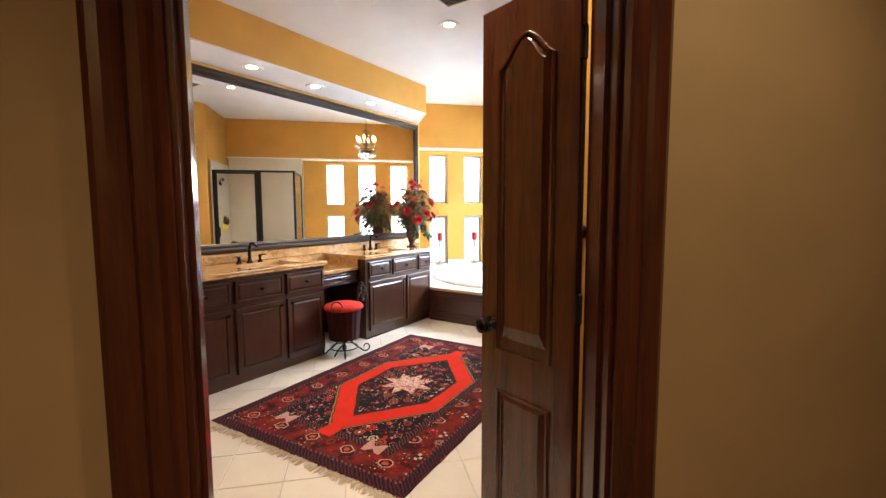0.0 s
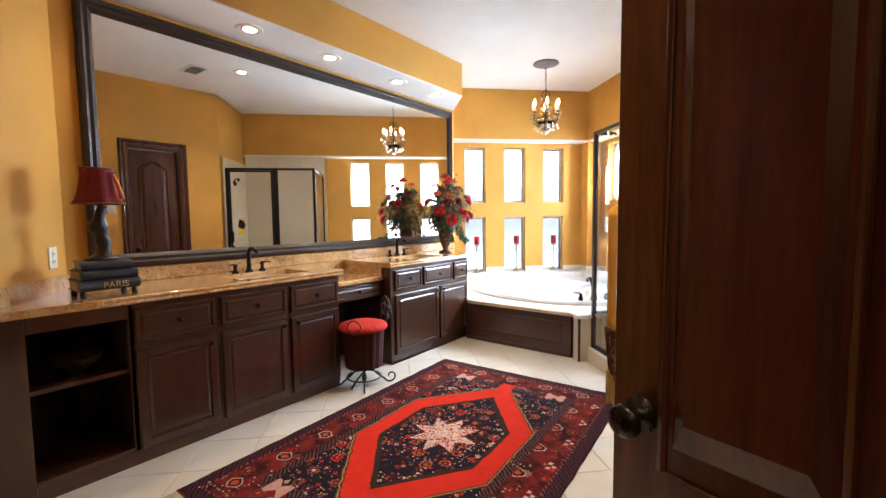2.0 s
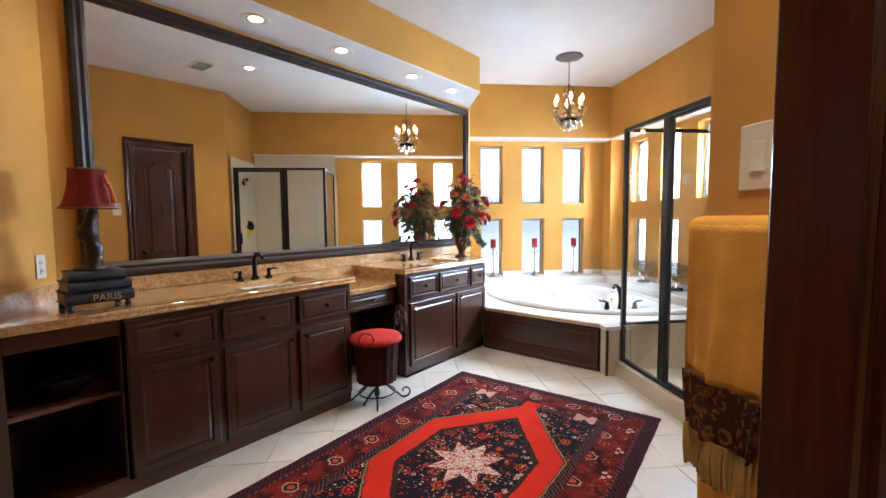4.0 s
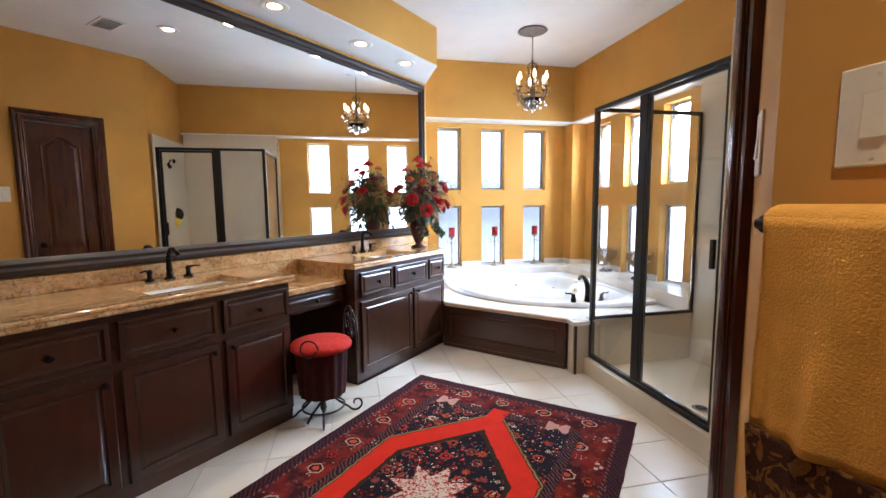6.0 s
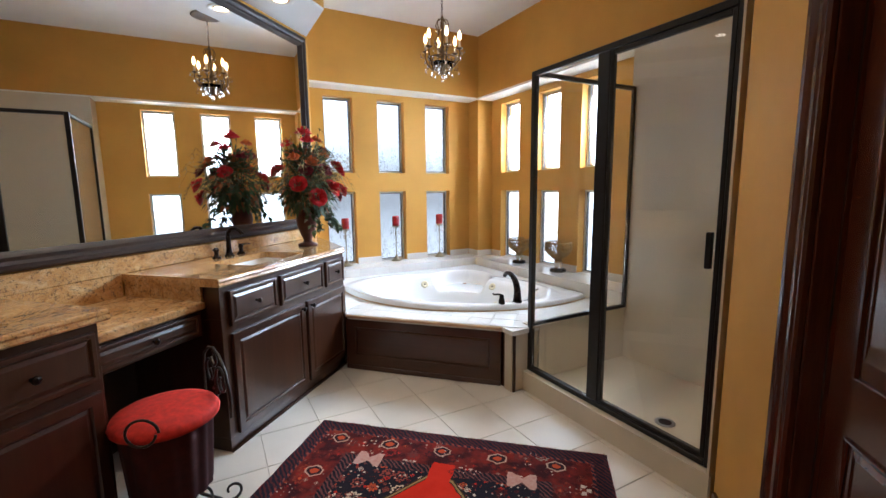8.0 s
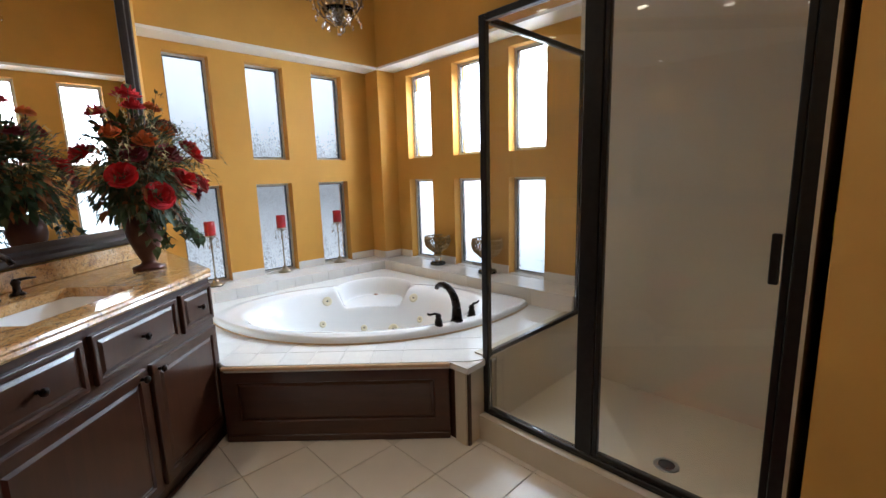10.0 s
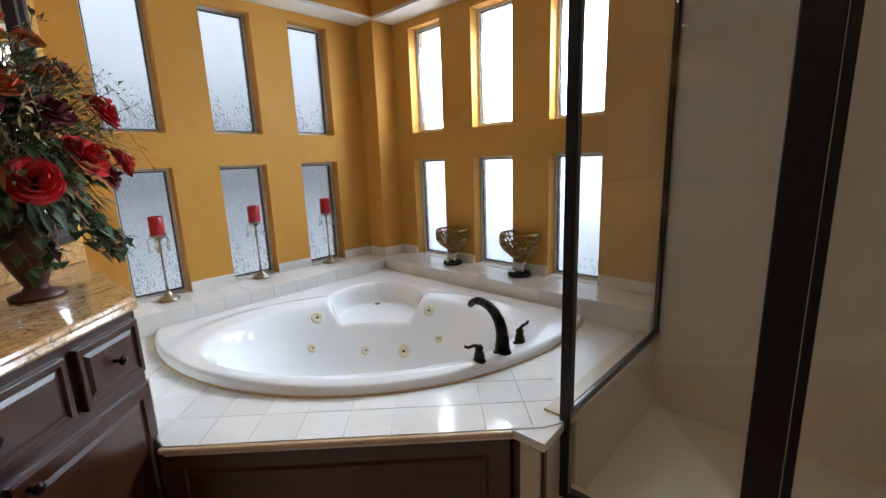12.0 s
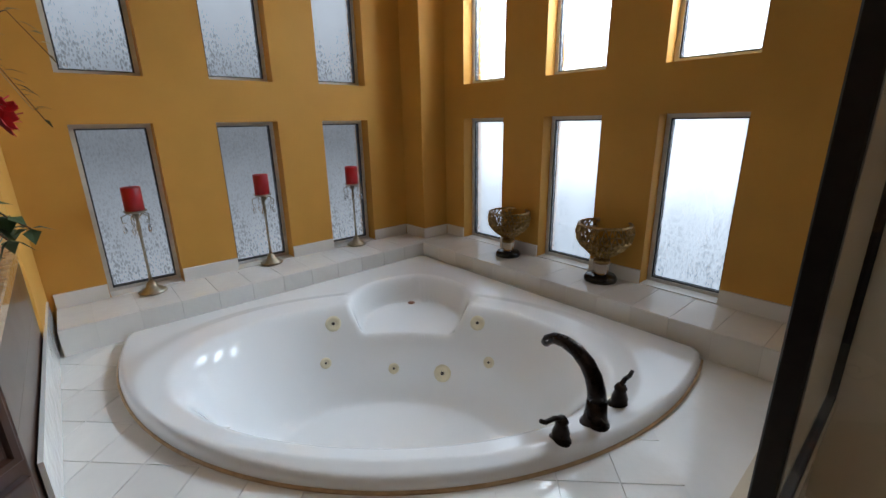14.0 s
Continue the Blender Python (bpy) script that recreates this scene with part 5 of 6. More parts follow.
    worn = m.mix(m.math("MULTIPLY", m.noise(3, 5), 0.10), col, (0.07, 0.03, 0.025))
    return m.out(worn, 0.95, 0.0, Specular_IOR_Level=0.15)


RUGM = rug_mat()
rug = thing("persian_rug", Matrix.Translation((-1.782, 2.530, 0)) @ Matrix.Rotation(radians(3.0), 4, "Z"), "worn red and navy patterned wool rug with cream fringe", "rug")
bm = bmesh.new()
NXR, NYR = 40, 60
g = [[bm.verts.new((-0.768 + 1.536 * i / NXR, -1.140 + 2.28 * j / NYR, 0.010 + 0.002 * noise.noise((i * 0.4, j * 0.3, 0)))) for j in range(NYR + 1)] for i in range(NXR + 1)]
for i in range(NXR + 1):
    for j in range(NYR + 1):
        v = g[i][j].co
        if i in (0, NXR):
            v.x += 0.006 * noise.noise((j * 0.35, i, 3))
        if j in (0, NYR):
            v.y += 0.008 * noise.noise((i * 0.3, j, 7))
for i in range(NXR):
    for j in range(NYR):
        bm.faces.new((g[i][j], g[i + 1][j], g[i + 1][j + 1], g[i][j + 1]))
ex = bmesh.ops.extrude_face_region(bm, geom=bm.faces[:])
for v in [e for e in ex["geom"] if isinstance(e, bmesh.types.BMVert)]:
    v.co.z = 0.0005
part("rug_body", bm, RUGM, rug)
for name, sgn in (("fringe", -1), ("fringe", 1)):
    bm = bmesh.new()
    for k in range(280 if sgn < 0 else 130):
        x = -0.765 + 1.53 * random.random()
        a, l = random.uniform(-0.6, 0.6), random.uniform(0.035, 0.070) if sgn < 0 else random.uniform(0.01, 0.022)
        y0 = sgn * 1.138
        tube([(x, y0, 0.006), (x + a * l * 0.4, y0 + sgn * l * 0.5, 0.007), (x + a * l, y0 + sgn * l, 0.003)], 0.003, 4, bm, r_end=0.002)
    tagged(part(name, bm, plain("cream_wool", (0.55, 0.45, 0.32), 0.9), rug), "cream wool fringe", "", "", "stuff")


# ---------------------------------------------------------------- vanity stool
st = thing("vanity_stool", Matrix.Translation((-2.775, 2.805, 0)) @ Matrix.Rotation(radians(8), 4, "Z"), "round red velvet vanity stool with a scrolled black iron frame", "stool")
part("seat", lathe([(0.0, 0.435), (0.172, 0.437), (0.186, 0.446), (0.189, 0.460), (0.176, 0.480), (0.12, 0.496), (0.0, 0.500)], 36), REDVELVET, st, "red velvet cushion", smooth=True)
bm = bmesh.new()
ra, rb = [], []
for k in range(96):
    a = 2 * math.pi * k / 96
    r = 0.160 + 0.004 * math.cos(a * 16)
    ra.append(bm.verts.new((r * math.cos(a), r * math.sin(a), 0.436)))
    r = 0.140 + 0.004 * math.cos(a * 16)
    rb.append(bm.verts.new((r * math.cos(a), r * math.sin(a), 0.150)))
for k in range(96):
    bm.faces.new((ra[k], ra[(k + 1) % 96], rb[(k + 1) % 96], rb[k]))
part("skirt", bm, plain("dark_red_velvet", (0.045, 0.007, 0.006), 0.95, 0.0, 0.3, 30, 0.3), st, "dark red gathered skirt", smooth=True)
for k in range(4):
    a = 90 * k + 40
    pts = [(0.02, 0, 0.16), (0.05, 0, 0.13), (0.10, 0, 0.075), (0.16, 0, 0.030)] + spiral(0.205, 0.052, 0.050, 0.014, 215, 560, 20)
    part("leg", tube(pts, 0.0075, 8, r_end=0.005), IRON, st, smooth=True, m=Matrix.Rotation(radians(a), 4, "Z"))
part("ring", tube([(0.13 * math.cos(2 * math.pi * i / 36), 0.13 * math.sin(2 * math.pi * i / 36), 0.062) for i in range(36)], 0.006, 7, closed=True), IRON, st, smooth=True)
part("stem", lathe([(0.014, 0.02), (0.022, 0.05), (0.012, 0.10), (0.018, 0.17), (0.012, 0.20)], 12), IRON, st, smooth=True)
part("foot", tube([(0.0, 0, 0.10), (0.0, -0.10, 0.05), (0.0, -0.15, 0.008)], 0.008, 8), IRON, st, smooth=True)
back = Matrix.Rotation(radians(-38), 4, "Z") @ Matrix.Translation((0.0, 0.185, 0))
for nm, pts in (("back_hoop", [(-0.17, 0, 0.44), (-0.175, 0, 0.54), (-0.14, 0, 0.62), (-0.07, 0, 0.665), (0.0, 0, 0.68), (0.07, 0, 0.665), (0.14, 0, 0.62), (0.175, 0, 0.54), (0.17, 0, 0.44)]),
                ("scroll", spiral(-0.075, 0.555, 0.075, 0.018, -60, 420)), ("scroll", [(-x, y, z) for x, y, z in spiral(-0.075, 0.555, 0.075, 0.018, -60, 420)]),
                ("scroll", spiral(0.0, 0.645, 0.045, 0.012, 200, 560)), ("back_stem", [(0, 0, 0.44), (0, 0, 0.50), (0, 0, 0.60)])):
    part(nm, tube(pts, 0.006, 7), IRON, st, smooth=True, m=back)
part("front_scroll", tube(spiral(0.0, 0.49, 0.055, 0.045, 0, 350), 0.005, 7), IRON, st, smooth=True, m=Matrix.Rotation(radians(20), 4, "Z") @ Matrix.Translation((0, -0.197, 0)))

CHANDM = plain("gilded_bronze", (0.17, 0.105, 0.045), 0.34, 0.9, 0.4, 40)
# ---------------------------------------------------------------- chandelier
ch = thing("chandelier", Matrix.Translation((-2.322, 5.155, CEIL)), "small bronze candle chandelier with crystal drops, lit", "chandelier")
part("canopy", lathe([(0.0, 0.0), (0.135, 0.0), (0.140, -0.008), (0.125, -0.016), (0.105, -0.014), (0.09, -0.022), (0.05, -0.028), (0.018, -0.045), (0.0, -0.046)], 36), plain("grey_plaster_medallion", (0.20, 0.17, 0.15), 0.6, 0.0, 0.3, 40, 0.4), ch, "grey-brown moulded canopy", smooth=True)
bm = bmesh.new()
for k in range(11):
    z = -0.05 - k * 0.021
    loop = [(0.007 * math.cos(2 * math.pi * i / 10), 0, z + 0.013 * math.sin(2 * math.pi * i / 10)) for i in range(10)]
    if k % 2:
        loop = [(b, a, c) for a, b, c in loop]
    tube(loop, 0.002, 5, bm, closed=True)
part("chain", bm, IRON, ch)
part("stem", lathe([(0.004, -0.27), (0.012, -0.29), (0.006, -0.32), (0.014, -0.42), (0.008, -0.50), (0.02, -0.56), (0.008, -0.66), (0.028, -0.70), (0.020, -0.72), (0.0, -0.735)], 14), CHANDM, ch, smooth=True)
AMBER = Nodes("ivory_candle_sleeve").out((0.75, 0.60, 0.36), 0.5)
NARM = 6
for k in range(NARM):
    rz = Matrix.Rotation(2 * math.pi * k / NARM, 4, "Z")
    arm = part("arm", tube([(0.012, 0, -0.66), (0.05, 0, -0.69), (0.10, 0, -0.675), (0.135, 0, -0.63), (0.150, 0, -0.575), (0.145, 0, -0.545)], 0.0055, 8), CHANDM, ch, smooth=True, m=rz)
    part("cage_bar", tube([(0.010, 0, -0.30), (0.04, 0, -0.31), (0.055, 0, -0.345), (0.035, 0, -0.385), (0.03, 0, -0.42), (0.06, 0, -0.455), (0.065, 0, -0.50), (0.03, 0, -0.54), (0.012, 0, -0.56)], 0.004, 7), CHANDM, ch, smooth=True, m=rz)
    part("bowl_rib", tube([(0.115, 0, -0.60), (0.110, 0, -0.65), (0.08, 0, -0.70), (0.03, 0, -0.735)], 0.004, 6), CHANDM, ch, smooth=True, m=rz)
    part("candle_cup", lathe([(0.006, -0.548), (0.026, -0.540), (0.028, -0.535), (0.012, -0.530), (0.0, -0.530)], 12, None, Matrix.Translation((0.145, 0, 0))), CHANDM, arm, smooth=True)
    part("candle_sleeve", lathe([(0.010, -0.531), (0.010, -0.475), (0.0, -0.474)], 12, None, Matrix.Translation((0.145, 0, 0))), AMBER, arm, "ivory candle sleeve", smooth=True)
    part("bulb", lathe([(0.006, -0.474), (0.012, -0.462), (0.0155, -0.446), (0.012, -0.424), (0.005, -0.404), (0.0, -0.396)], 12, None, Matrix.Translation((0.145, 0, 0))), BULBGLOW, arm, "lit flame bulb", smooth=True)
    for (r, z) in ((0.165, -0.555), (0.150, -0.60), (0.125, -0.66), (0.085, -0.715), (0.060, -0.46), (0.185, -0.545), (0.105, -0.495), (0.075, -0.585), (0.140, -0.690), (0.045, -0.375)):
        bm = lathe([(0.0, 0.0), (0.004, -0.006), (0.009, -0.022), (0.004, -0.034), (0.0, -0.036)], 6, None, Matrix.Translation((r, 0, z)))
        part("crystal_drop", bm, CRYSTAL, ch, "faceted crystal drop", m=Matrix.Rotation(2 * math.pi * (k + (0.5 if r < 0.15 else 0)) / NARM, 4, "Z"))
part("hoop", tube([(0.117 * math.cos(2 * math.pi * i / 40), 0.117 * math.sin(2 * math.pi * i / 40), -0.605) for i in range(40)], 0.006, 7, closed=True), CHANDM, ch, smooth=True)
part("glass_bowl", lathe([(0.0, -0.728), (0.03, -0.725), (0.075, -0.69), (0.10, -0.64), (0.096, -0.64), (0.07, -0.685), (0.0, -0.72)], 26), CRYSTAL, ch, "crystal bowl", smooth=True)
part("finial", ball(0.018, (0, 0, -0.765), 8, 6, None, 1.4), CRYSTAL, ch, "crystal finial")
# ---------------------------------------------------------------- candles and bowls on the ledge
SILVERB = plain("antique_silver", (0.40, 0.36, 0.27), 0.3, 0.95, 0.25)


def candle(x, y):
    t = thing("candle_holder", Matrix.Translation((x, y, LEDGE + 0.0045)), "slender antique metal candle holder with crystal drops and a red candle", "candle holder", "candles on the tub ledge")
    part("base", lathe([(0.0, 0.0), (0.058, 0.0), (0.060, 0.006), (0.046, 0.012), (0.042, 0.020), (0.026, 0.026), (0.020, 0.042), (0.008, 0.060), (0.0, 0.06)], 26), SILVERB, t, smooth=True)
    part("stem", lathe([(0.008, 0.06), (0.006, 0.10), (0.0055, 0.26), (0.009, 0.31), (0.006, 0.34), (0.012, 0.372)], 12), SILVERB, t, smooth=True)
    part("pan", lathe([(0.010, 0.372), (0.040, 0.380), (0.046, 0.388), (0.040, 0.386), (0.0, 0.383)], 22), SILVERB, t, smooth=True)
    for k in range(5):
        rz = Matrix.Rotation(2 * math.pi * k / 5, 4, "Z")
        s = part("scroll", tube([(0.010, 0, 0.355), (0.03, 0, 0.375), (0.056, 0, 0.362), (0.055, 0, 0.335), (0.042, 0, 0.335)], 0.0025, 6), SILVERB, t, smooth=True, m=rz)
        part("crystal_drop", lathe([(0.0, 0.330), (0.003, 0.324), (0.008, 0.300), (0.003, 0.288), (0.0, 0.286)], 6, None, Matrix.Translation((0.052, 0, 0))), CRYSTAL, s, "crystal drop")
    c = part("candle", lathe([(0.036, 0.387), (0.0375, 0.39), (0.0375, 0.488), (0.035, 0.492), (0.028, 0.489), (0.0, 0.486)], 24), REDWAX, t, "red pillar candle", smooth=True)
    part("wick", tube([(0, 0, 0.486), (0.001, 0, 0.499)], 0.0012, 5), DARKIN, c)


for x, y in ((-3.495, 5.548), (-3.120, 5.985), (-2.735, 6.365)):
    candle(x, y)


def fret_bowl(x, y, s):
    t = thing("fretwork_bowl", Matrix.Translation((x, y, LEDGE + 0.0005)) @ Matrix.Diagonal((s, s, s, 1)), "openwork gold metal bowl on a glass stem and black base", "bowl", "bowls on the tub ledge")
    part("base", lathe([(0.0, 0), (0.072, 0), (0.074, 0.012), (0.066, 0.026), (0.03, 0.032), (0.0, 0.032)], 26), plain("black_lacquer", (0.012, 0.012, 0.012), 0.15), t, "black base", smooth=True)
    part("stem", lathe([(0.028, 0.0325), (0.034, 0.05), (0.036, 0.09), (0.030, 0.112), (0.0, 0.113)], 18), CRYSTAL, t, "glass stem", smooth=True)
    part("collar", lathe([(0.024, 0.113), (0.026, 0.10), (0.037, 0.098), (0.038, 0.085), (0.030, 0.12), (0.020, 0.125)], 18), GOLDFRET, t, smooth=True)
    prof = [(0.028, 0.116), (0.058, 0.136), (0.090, 0.162), (0.113, 0.196), (0.120, 0.232), (0.112, 0.264)]
    bm = bmesh.new()
    seg = 26
    rings = []
    for i, (r, z) in enumerate(prof):
        rings.append([bm.verts.new((r * math.cos(2 * math.pi * (k + 0.5 * (i % 2)) / seg) + random.uniform(-0.003, 0.003), r * math.sin(2 * math.pi * (k + 0.5 * (i % 2)) / seg) + random.uniform(-0.003, 0.003), z + random.uniform(-0.004, 0.004))) for k in range(seg)])
    for i, (a, b) in enumerate(zip(rings, rings[1:])):
        for k in range(seg):
            j = (k + 1) % seg
            if i % 2 == 0:
                bm.faces.new((a[k], a[j], b[k]))
                bm.faces.new((a[j], b[j], b[k]))
            else:
                bm.faces.new((a[k], a[j], b[j]))
                bm.faces.new((a[k], b[j], b[k]))
    bmesh.ops.dissolve_edges(bm, edges=random.sample(bm.edges[:], int(len(bm.edges) * 0.05)))
    bmesh.ops.wireframe(bm, faces=bm.faces[:], thickness=0.013, use_boundary=True, use_even_offset=False, use_replace=True)
    part("fretwork", bm, GOLDFRET, t, "tarnished gold openwork")
    part("rim", tube([(0.112 * math.cos(2 * math.pi * i / 36), 0.112 * math.sin(2 * math.pi * i / 36), 0.266) for i in range(36)], 0.006, 7, closed=True), GOLDFRET, t, smooth=True)


fret_bowl(-1.790, 6.155, 0.96)
fret_bowl(-1.378, 5.760, 1.04)

# ---------------------------------------------------------------- flower arrangement
LEAFG = plain("ivy_green", (0.045, 0.075, 0.022), 0.6, 0.0, 0.5, 8)
LEAFD = plain("olive_leaf", (0.10, 0.095, 0.03), 0.65, 0.0, 0.5, 8)
ROSER = plain("red_silk_rose", (0.50, 0.008, 0.010), 0.75, 0.0, 0.35, 25)
ROSED = plain("wine_silk_rose", (0.16, 0.008, 0.016), 0.75, 0.0, 0.35, 25)
ROSEO = plain("orange_silk_flower", (0.55, 0.12, 0.015), 0.75, 0.0, 0.3, 25)
TWIG = plain("brown_twig", (0.075, 0.040, 0.018), 0.8, 0.0, 0.4)
CREAMS = plain("pale_seed_spray", (0.42, 0.34, 0.16), 0.8, 0.0, 0.3)
VX, VY = -3.195, 4.435
fl = thing("flower_arrangement", Matrix.Translation((VX, VY, 0.905)) @ Matrix.Diagonal((1.12, 1.15, 1.16, 1)), "silk red roses and trailing ivy in a brown urn vase", "flowers")
part("vase", lathe([(0.0, 0.0), (0.062, 0.0), (0.064, 0.012), (0.034, 0.022), (0.026, 0.034), (0.044, 0.075), (0.062, 0.125), (0.071, 0.165), (0.067, 0.200), (0.050, 0.228), (0.056, 0.245), (0.048, 0.246), (0.0, 0.235)], 32), plain("red_brown_urn", (0.085, 0.026, 0.018), 0.35, 0.1, 0.4, 12), fl, "glazed red-brown urn", smooth=True)
CEN = Vector((0.02, -0.01, 0.44))


def petal_rose(r, seed):
    rnd = random.Random(seed)
    bm = bmesh.new()
    for ring in range(4):
        n = 4 + ring * 2
        for k in range(n):
            a = 2 * math.pi * (k + 0.5 * (ring % 2)) / n + rnd.uniform(-0.2, 0.2)
            rr = r * (0.18 + 0.24 * ring)
            w = r * (0.30 + 0.13 * ring)
            tilt = 0.25 + 0.36 * ring
            base = Vector((rr * math.cos(a) * 0.5, rr * math.sin(a) * 0.5, 0))
            out_ = Vector((math.cos(a), math.sin(a), 0))
            side = Vector((-math.sin(a), math.cos(a), 0))
            tip = base + out_ * (r * 0.75 * math.sin(tilt) + 0.1 * r) + Vector((0, 0, r * (1.15 - 0.18 * ring) * math.cos(tilt) + 0.15 * r))
            mid = (base + tip) / 2 + out_ * r * 0.16
            v = [bm.verts.new(p) for p in (base, mid + side * w, tip + side * w * 0.55 + out_ * 0.1 * r, tip + out_ * 0.16 * r - Vector((0, 0, 0.06 * r)), tip - side * w * 0.55 + out_ * 0.1 * r, mid - side * w)]
            bm.faces.new((v[0], v[1], v[5]))
            bm.faces.new((v[1], v[2], v[4], v[5]))
            bm.faces.new((v[2], v[3], v[4]))
    return bm


def dirmat(p, d):
    return Matrix.Translation(p) @ d.normalized().to_track_quat("Z", "Y").to_matrix().to_4x4()


rr = random.Random(5)
spots = [((0.10, -0.20, 0.36), ROSER, 0.055), ((0.16, -0.12, 0.30), ROSER, 0.058), ((0.02, -0.02, 0.60), ROSER, 0.060), ((0.10, 0.18, 0.45), ROSER, 0.052), ((0.14, 0.16, 0.33), ROSER, 0.050),
         ((0.14, -0.02, 0.42), ROSED, 0.060), ((0.16, 0.02, 0.34), ROSER, 0.066), ((0.04, 0.14, 0.52), ROSED, 0.05), ((0.12, -0.10, 0.46), ROSEO, 0.050), ((0.09, 0.06, 0.50), ROSEO, 0.045), ((0.05, -0.16, 0.48), ROSEO, 0.04), ((-0.05, -0.16, 0.42), ROSER, 0.055), ((-0.06, 0.12, 0.40), ROSER, 0.055), ((-0.04, -0.02, 0.50), ROSED, 0.055), ((0.0, 0.22, 0.36), ROSED, 0.045),
         ((0.08, -0.08, 0.56), ROSER, 0.046), ((0.17, 0.09, 0.42), ROSER, 0.050), ((0.12, -0.16, 0.42), ROSED, 0.046), ((0.02, 0.10, 0.58), ROSEO, 0.040), ((0.16, 0.08, 0.30), ROSED, 0.044), ((-0.02, -0.12, 0.54), ROSER, 0.044)]
for i, (p, mt, r) in enumerate(spots):
    p = Vector((p[0] * 1.15, p[1] * 1.15, 0.25 + (p[2] - 0.25) * 1.30))
    part("rose", petal_rose(r * 0.70, i), mt, fl, {ROSER: "red silk rose", ROSED: "dark wine rose", ROSEO: "orange silk flower"}[mt], m=dirmat(p, p - Vector((0, 0, 0.25))))
    part("stem", tube([(0.0, 0.0, 0.22), tuple(p * 0.5 + Vector((0, 0, 0.12))), tuple(p)], 0.0025, 5), TWIG, fl)


def leaf_bm(bm, p, d, l, w, droop=0.25):
    d = d.normalized()
    s = d.cross(Vector((0, 0, 1)))
    if s.length < 0.1:
        s = Vector((1, 0, 0))
    s.normalize()
    up = s.cross(d)
    a = bm.verts.new(p)
    m1 = p + d * l * 0.4
    b, c = bm.verts.new(m1 + s * w + up * 0.15 * w), bm.verts.new(m1 - s * w + up * 0.15 * w)
    e = bm.verts.new(m1)
    t = bm.verts.new(p + d * l - Vector((0, 0, droop * l)))
    for f in ((a, b, e), (a, e, c), (b, t, e), (e, t, c)):
        bm.faces.new(f)


LEAFO = plain("rust_leaf", (0.30, 0.10, 0.025), 0.7, 0.0, 0.5, 8)
for nm, mt, n, lab in (("foliage", LEAFO, 420, "rust-brown leaves"), ("foliage", LEAFG, 1150, "dark green leaves"), ("foliage", LEAFD, 620, "olive leaves")):
    bm = bmesh.new()
    for _ in range(n):
        a, e = rr.uniform(0, 6.283), rr.uniform(-0.9, 1.2)
        d = Vector((math.cos(a) * math.cos(e), math.sin(a) * math.cos(e), math.sin(e)))
        p = CEN + Vector((d.x * 0.20, d.y * 0.25, d.z * 0.24)) * rr.uniform(0.35, 1.0) - Vector((0, 0, 0.03))
        if VX + p.x < XM + 0.05:
            continue
        leaf_bm(bm, p, d + Vector((0, 0, rr.uniform(-0.6, 0.3))), rr.uniform(0.025, 0.070), rr.uniform(0.006, 0.016))
    tagged(part(nm, bm, mt, fl), lab, "", "", "stuff")
for k in range(11):
    a = rr.uniform(-1.2, 2.6)
    o = Vector((0.10 * math.cos(a), 0.16 * math.sin(a), 0.27))
    pts = [Vector((0, 0, 0.24)), o]
    for s in range(5):
        o = o + Vector((0.022 * math.cos(a) + rr.uniform(-0.012, 0.012), 0.022 * math.sin(a) + rr.uniform(-0.012, 0.012), -0.030))
        pts.append(o.copy())
    vine = part("ivy_trail", tube([tuple(p) for p in pts], 0.002, 5), TWIG, fl, "trailing ivy")
    bm = bmesh.new()
    for p in pts[1:]:
        for _ in range(3):
            leaf_bm(bm, p, Vector((rr.uniform(-1, 1), rr.uniform(-1, 1), rr.uniform(-0.8, 0.3))), rr.uniform(0.03, 0.05), rr.uniform(0.012, 0.02))
    tagged(part("ivy_foliage", bm, LEAFG, vine), "small ivy leaves", "", "", "stuff")
for k in range(64):
    a, e = rr.uniform(-1.9, 1.9), rr.uniform(-0.1, 1.3)
    d = Vector((math.cos(a) * math.cos(e), math.sin(a) * math.cos(e), math.sin(e)))
    l = rr.uniform(0.24, 0.38)
    pts = [Vector((0, 0, 0.24)), CEN * 0.6 + d * l * 0.4 + Vector((0, 0, 0.14)), CEN + d * l * 0.85, CEN + d * l + Vector((0, 0, -0.05 - 0.05 * math.cos(e)))]
    if min(VX + p.x for p in pts) < XM + 0.04:
        continue
    sp = part("spray", tube([tuple(p) for p in pts], 0.0016, 4, r_end=0.0008), TWIG if k % 3 else CREAMS, fl, "thin dry spray")
    bm = bmesh.new()
    for s in range(9):
        f = 0.45 + 0.55 * s / 8
        i = min(int(f * 3), 2)
        p = pts[i].lerp(pts[i + 1], f * 3 - i)
        leaf_bm(bm, p, d + Vector((rr.uniform(-1, 1), rr.uniform(-1, 1), rr.uniform(-1, 0.4))), rr.uniform(0.015, 0.04), rr.uniform(0.003, 0.006))
    tagged(part("seed_spray", bm, CREAMS if k % 2 else LEAFD, sp), "small dry seeds", "", "", "stuff")

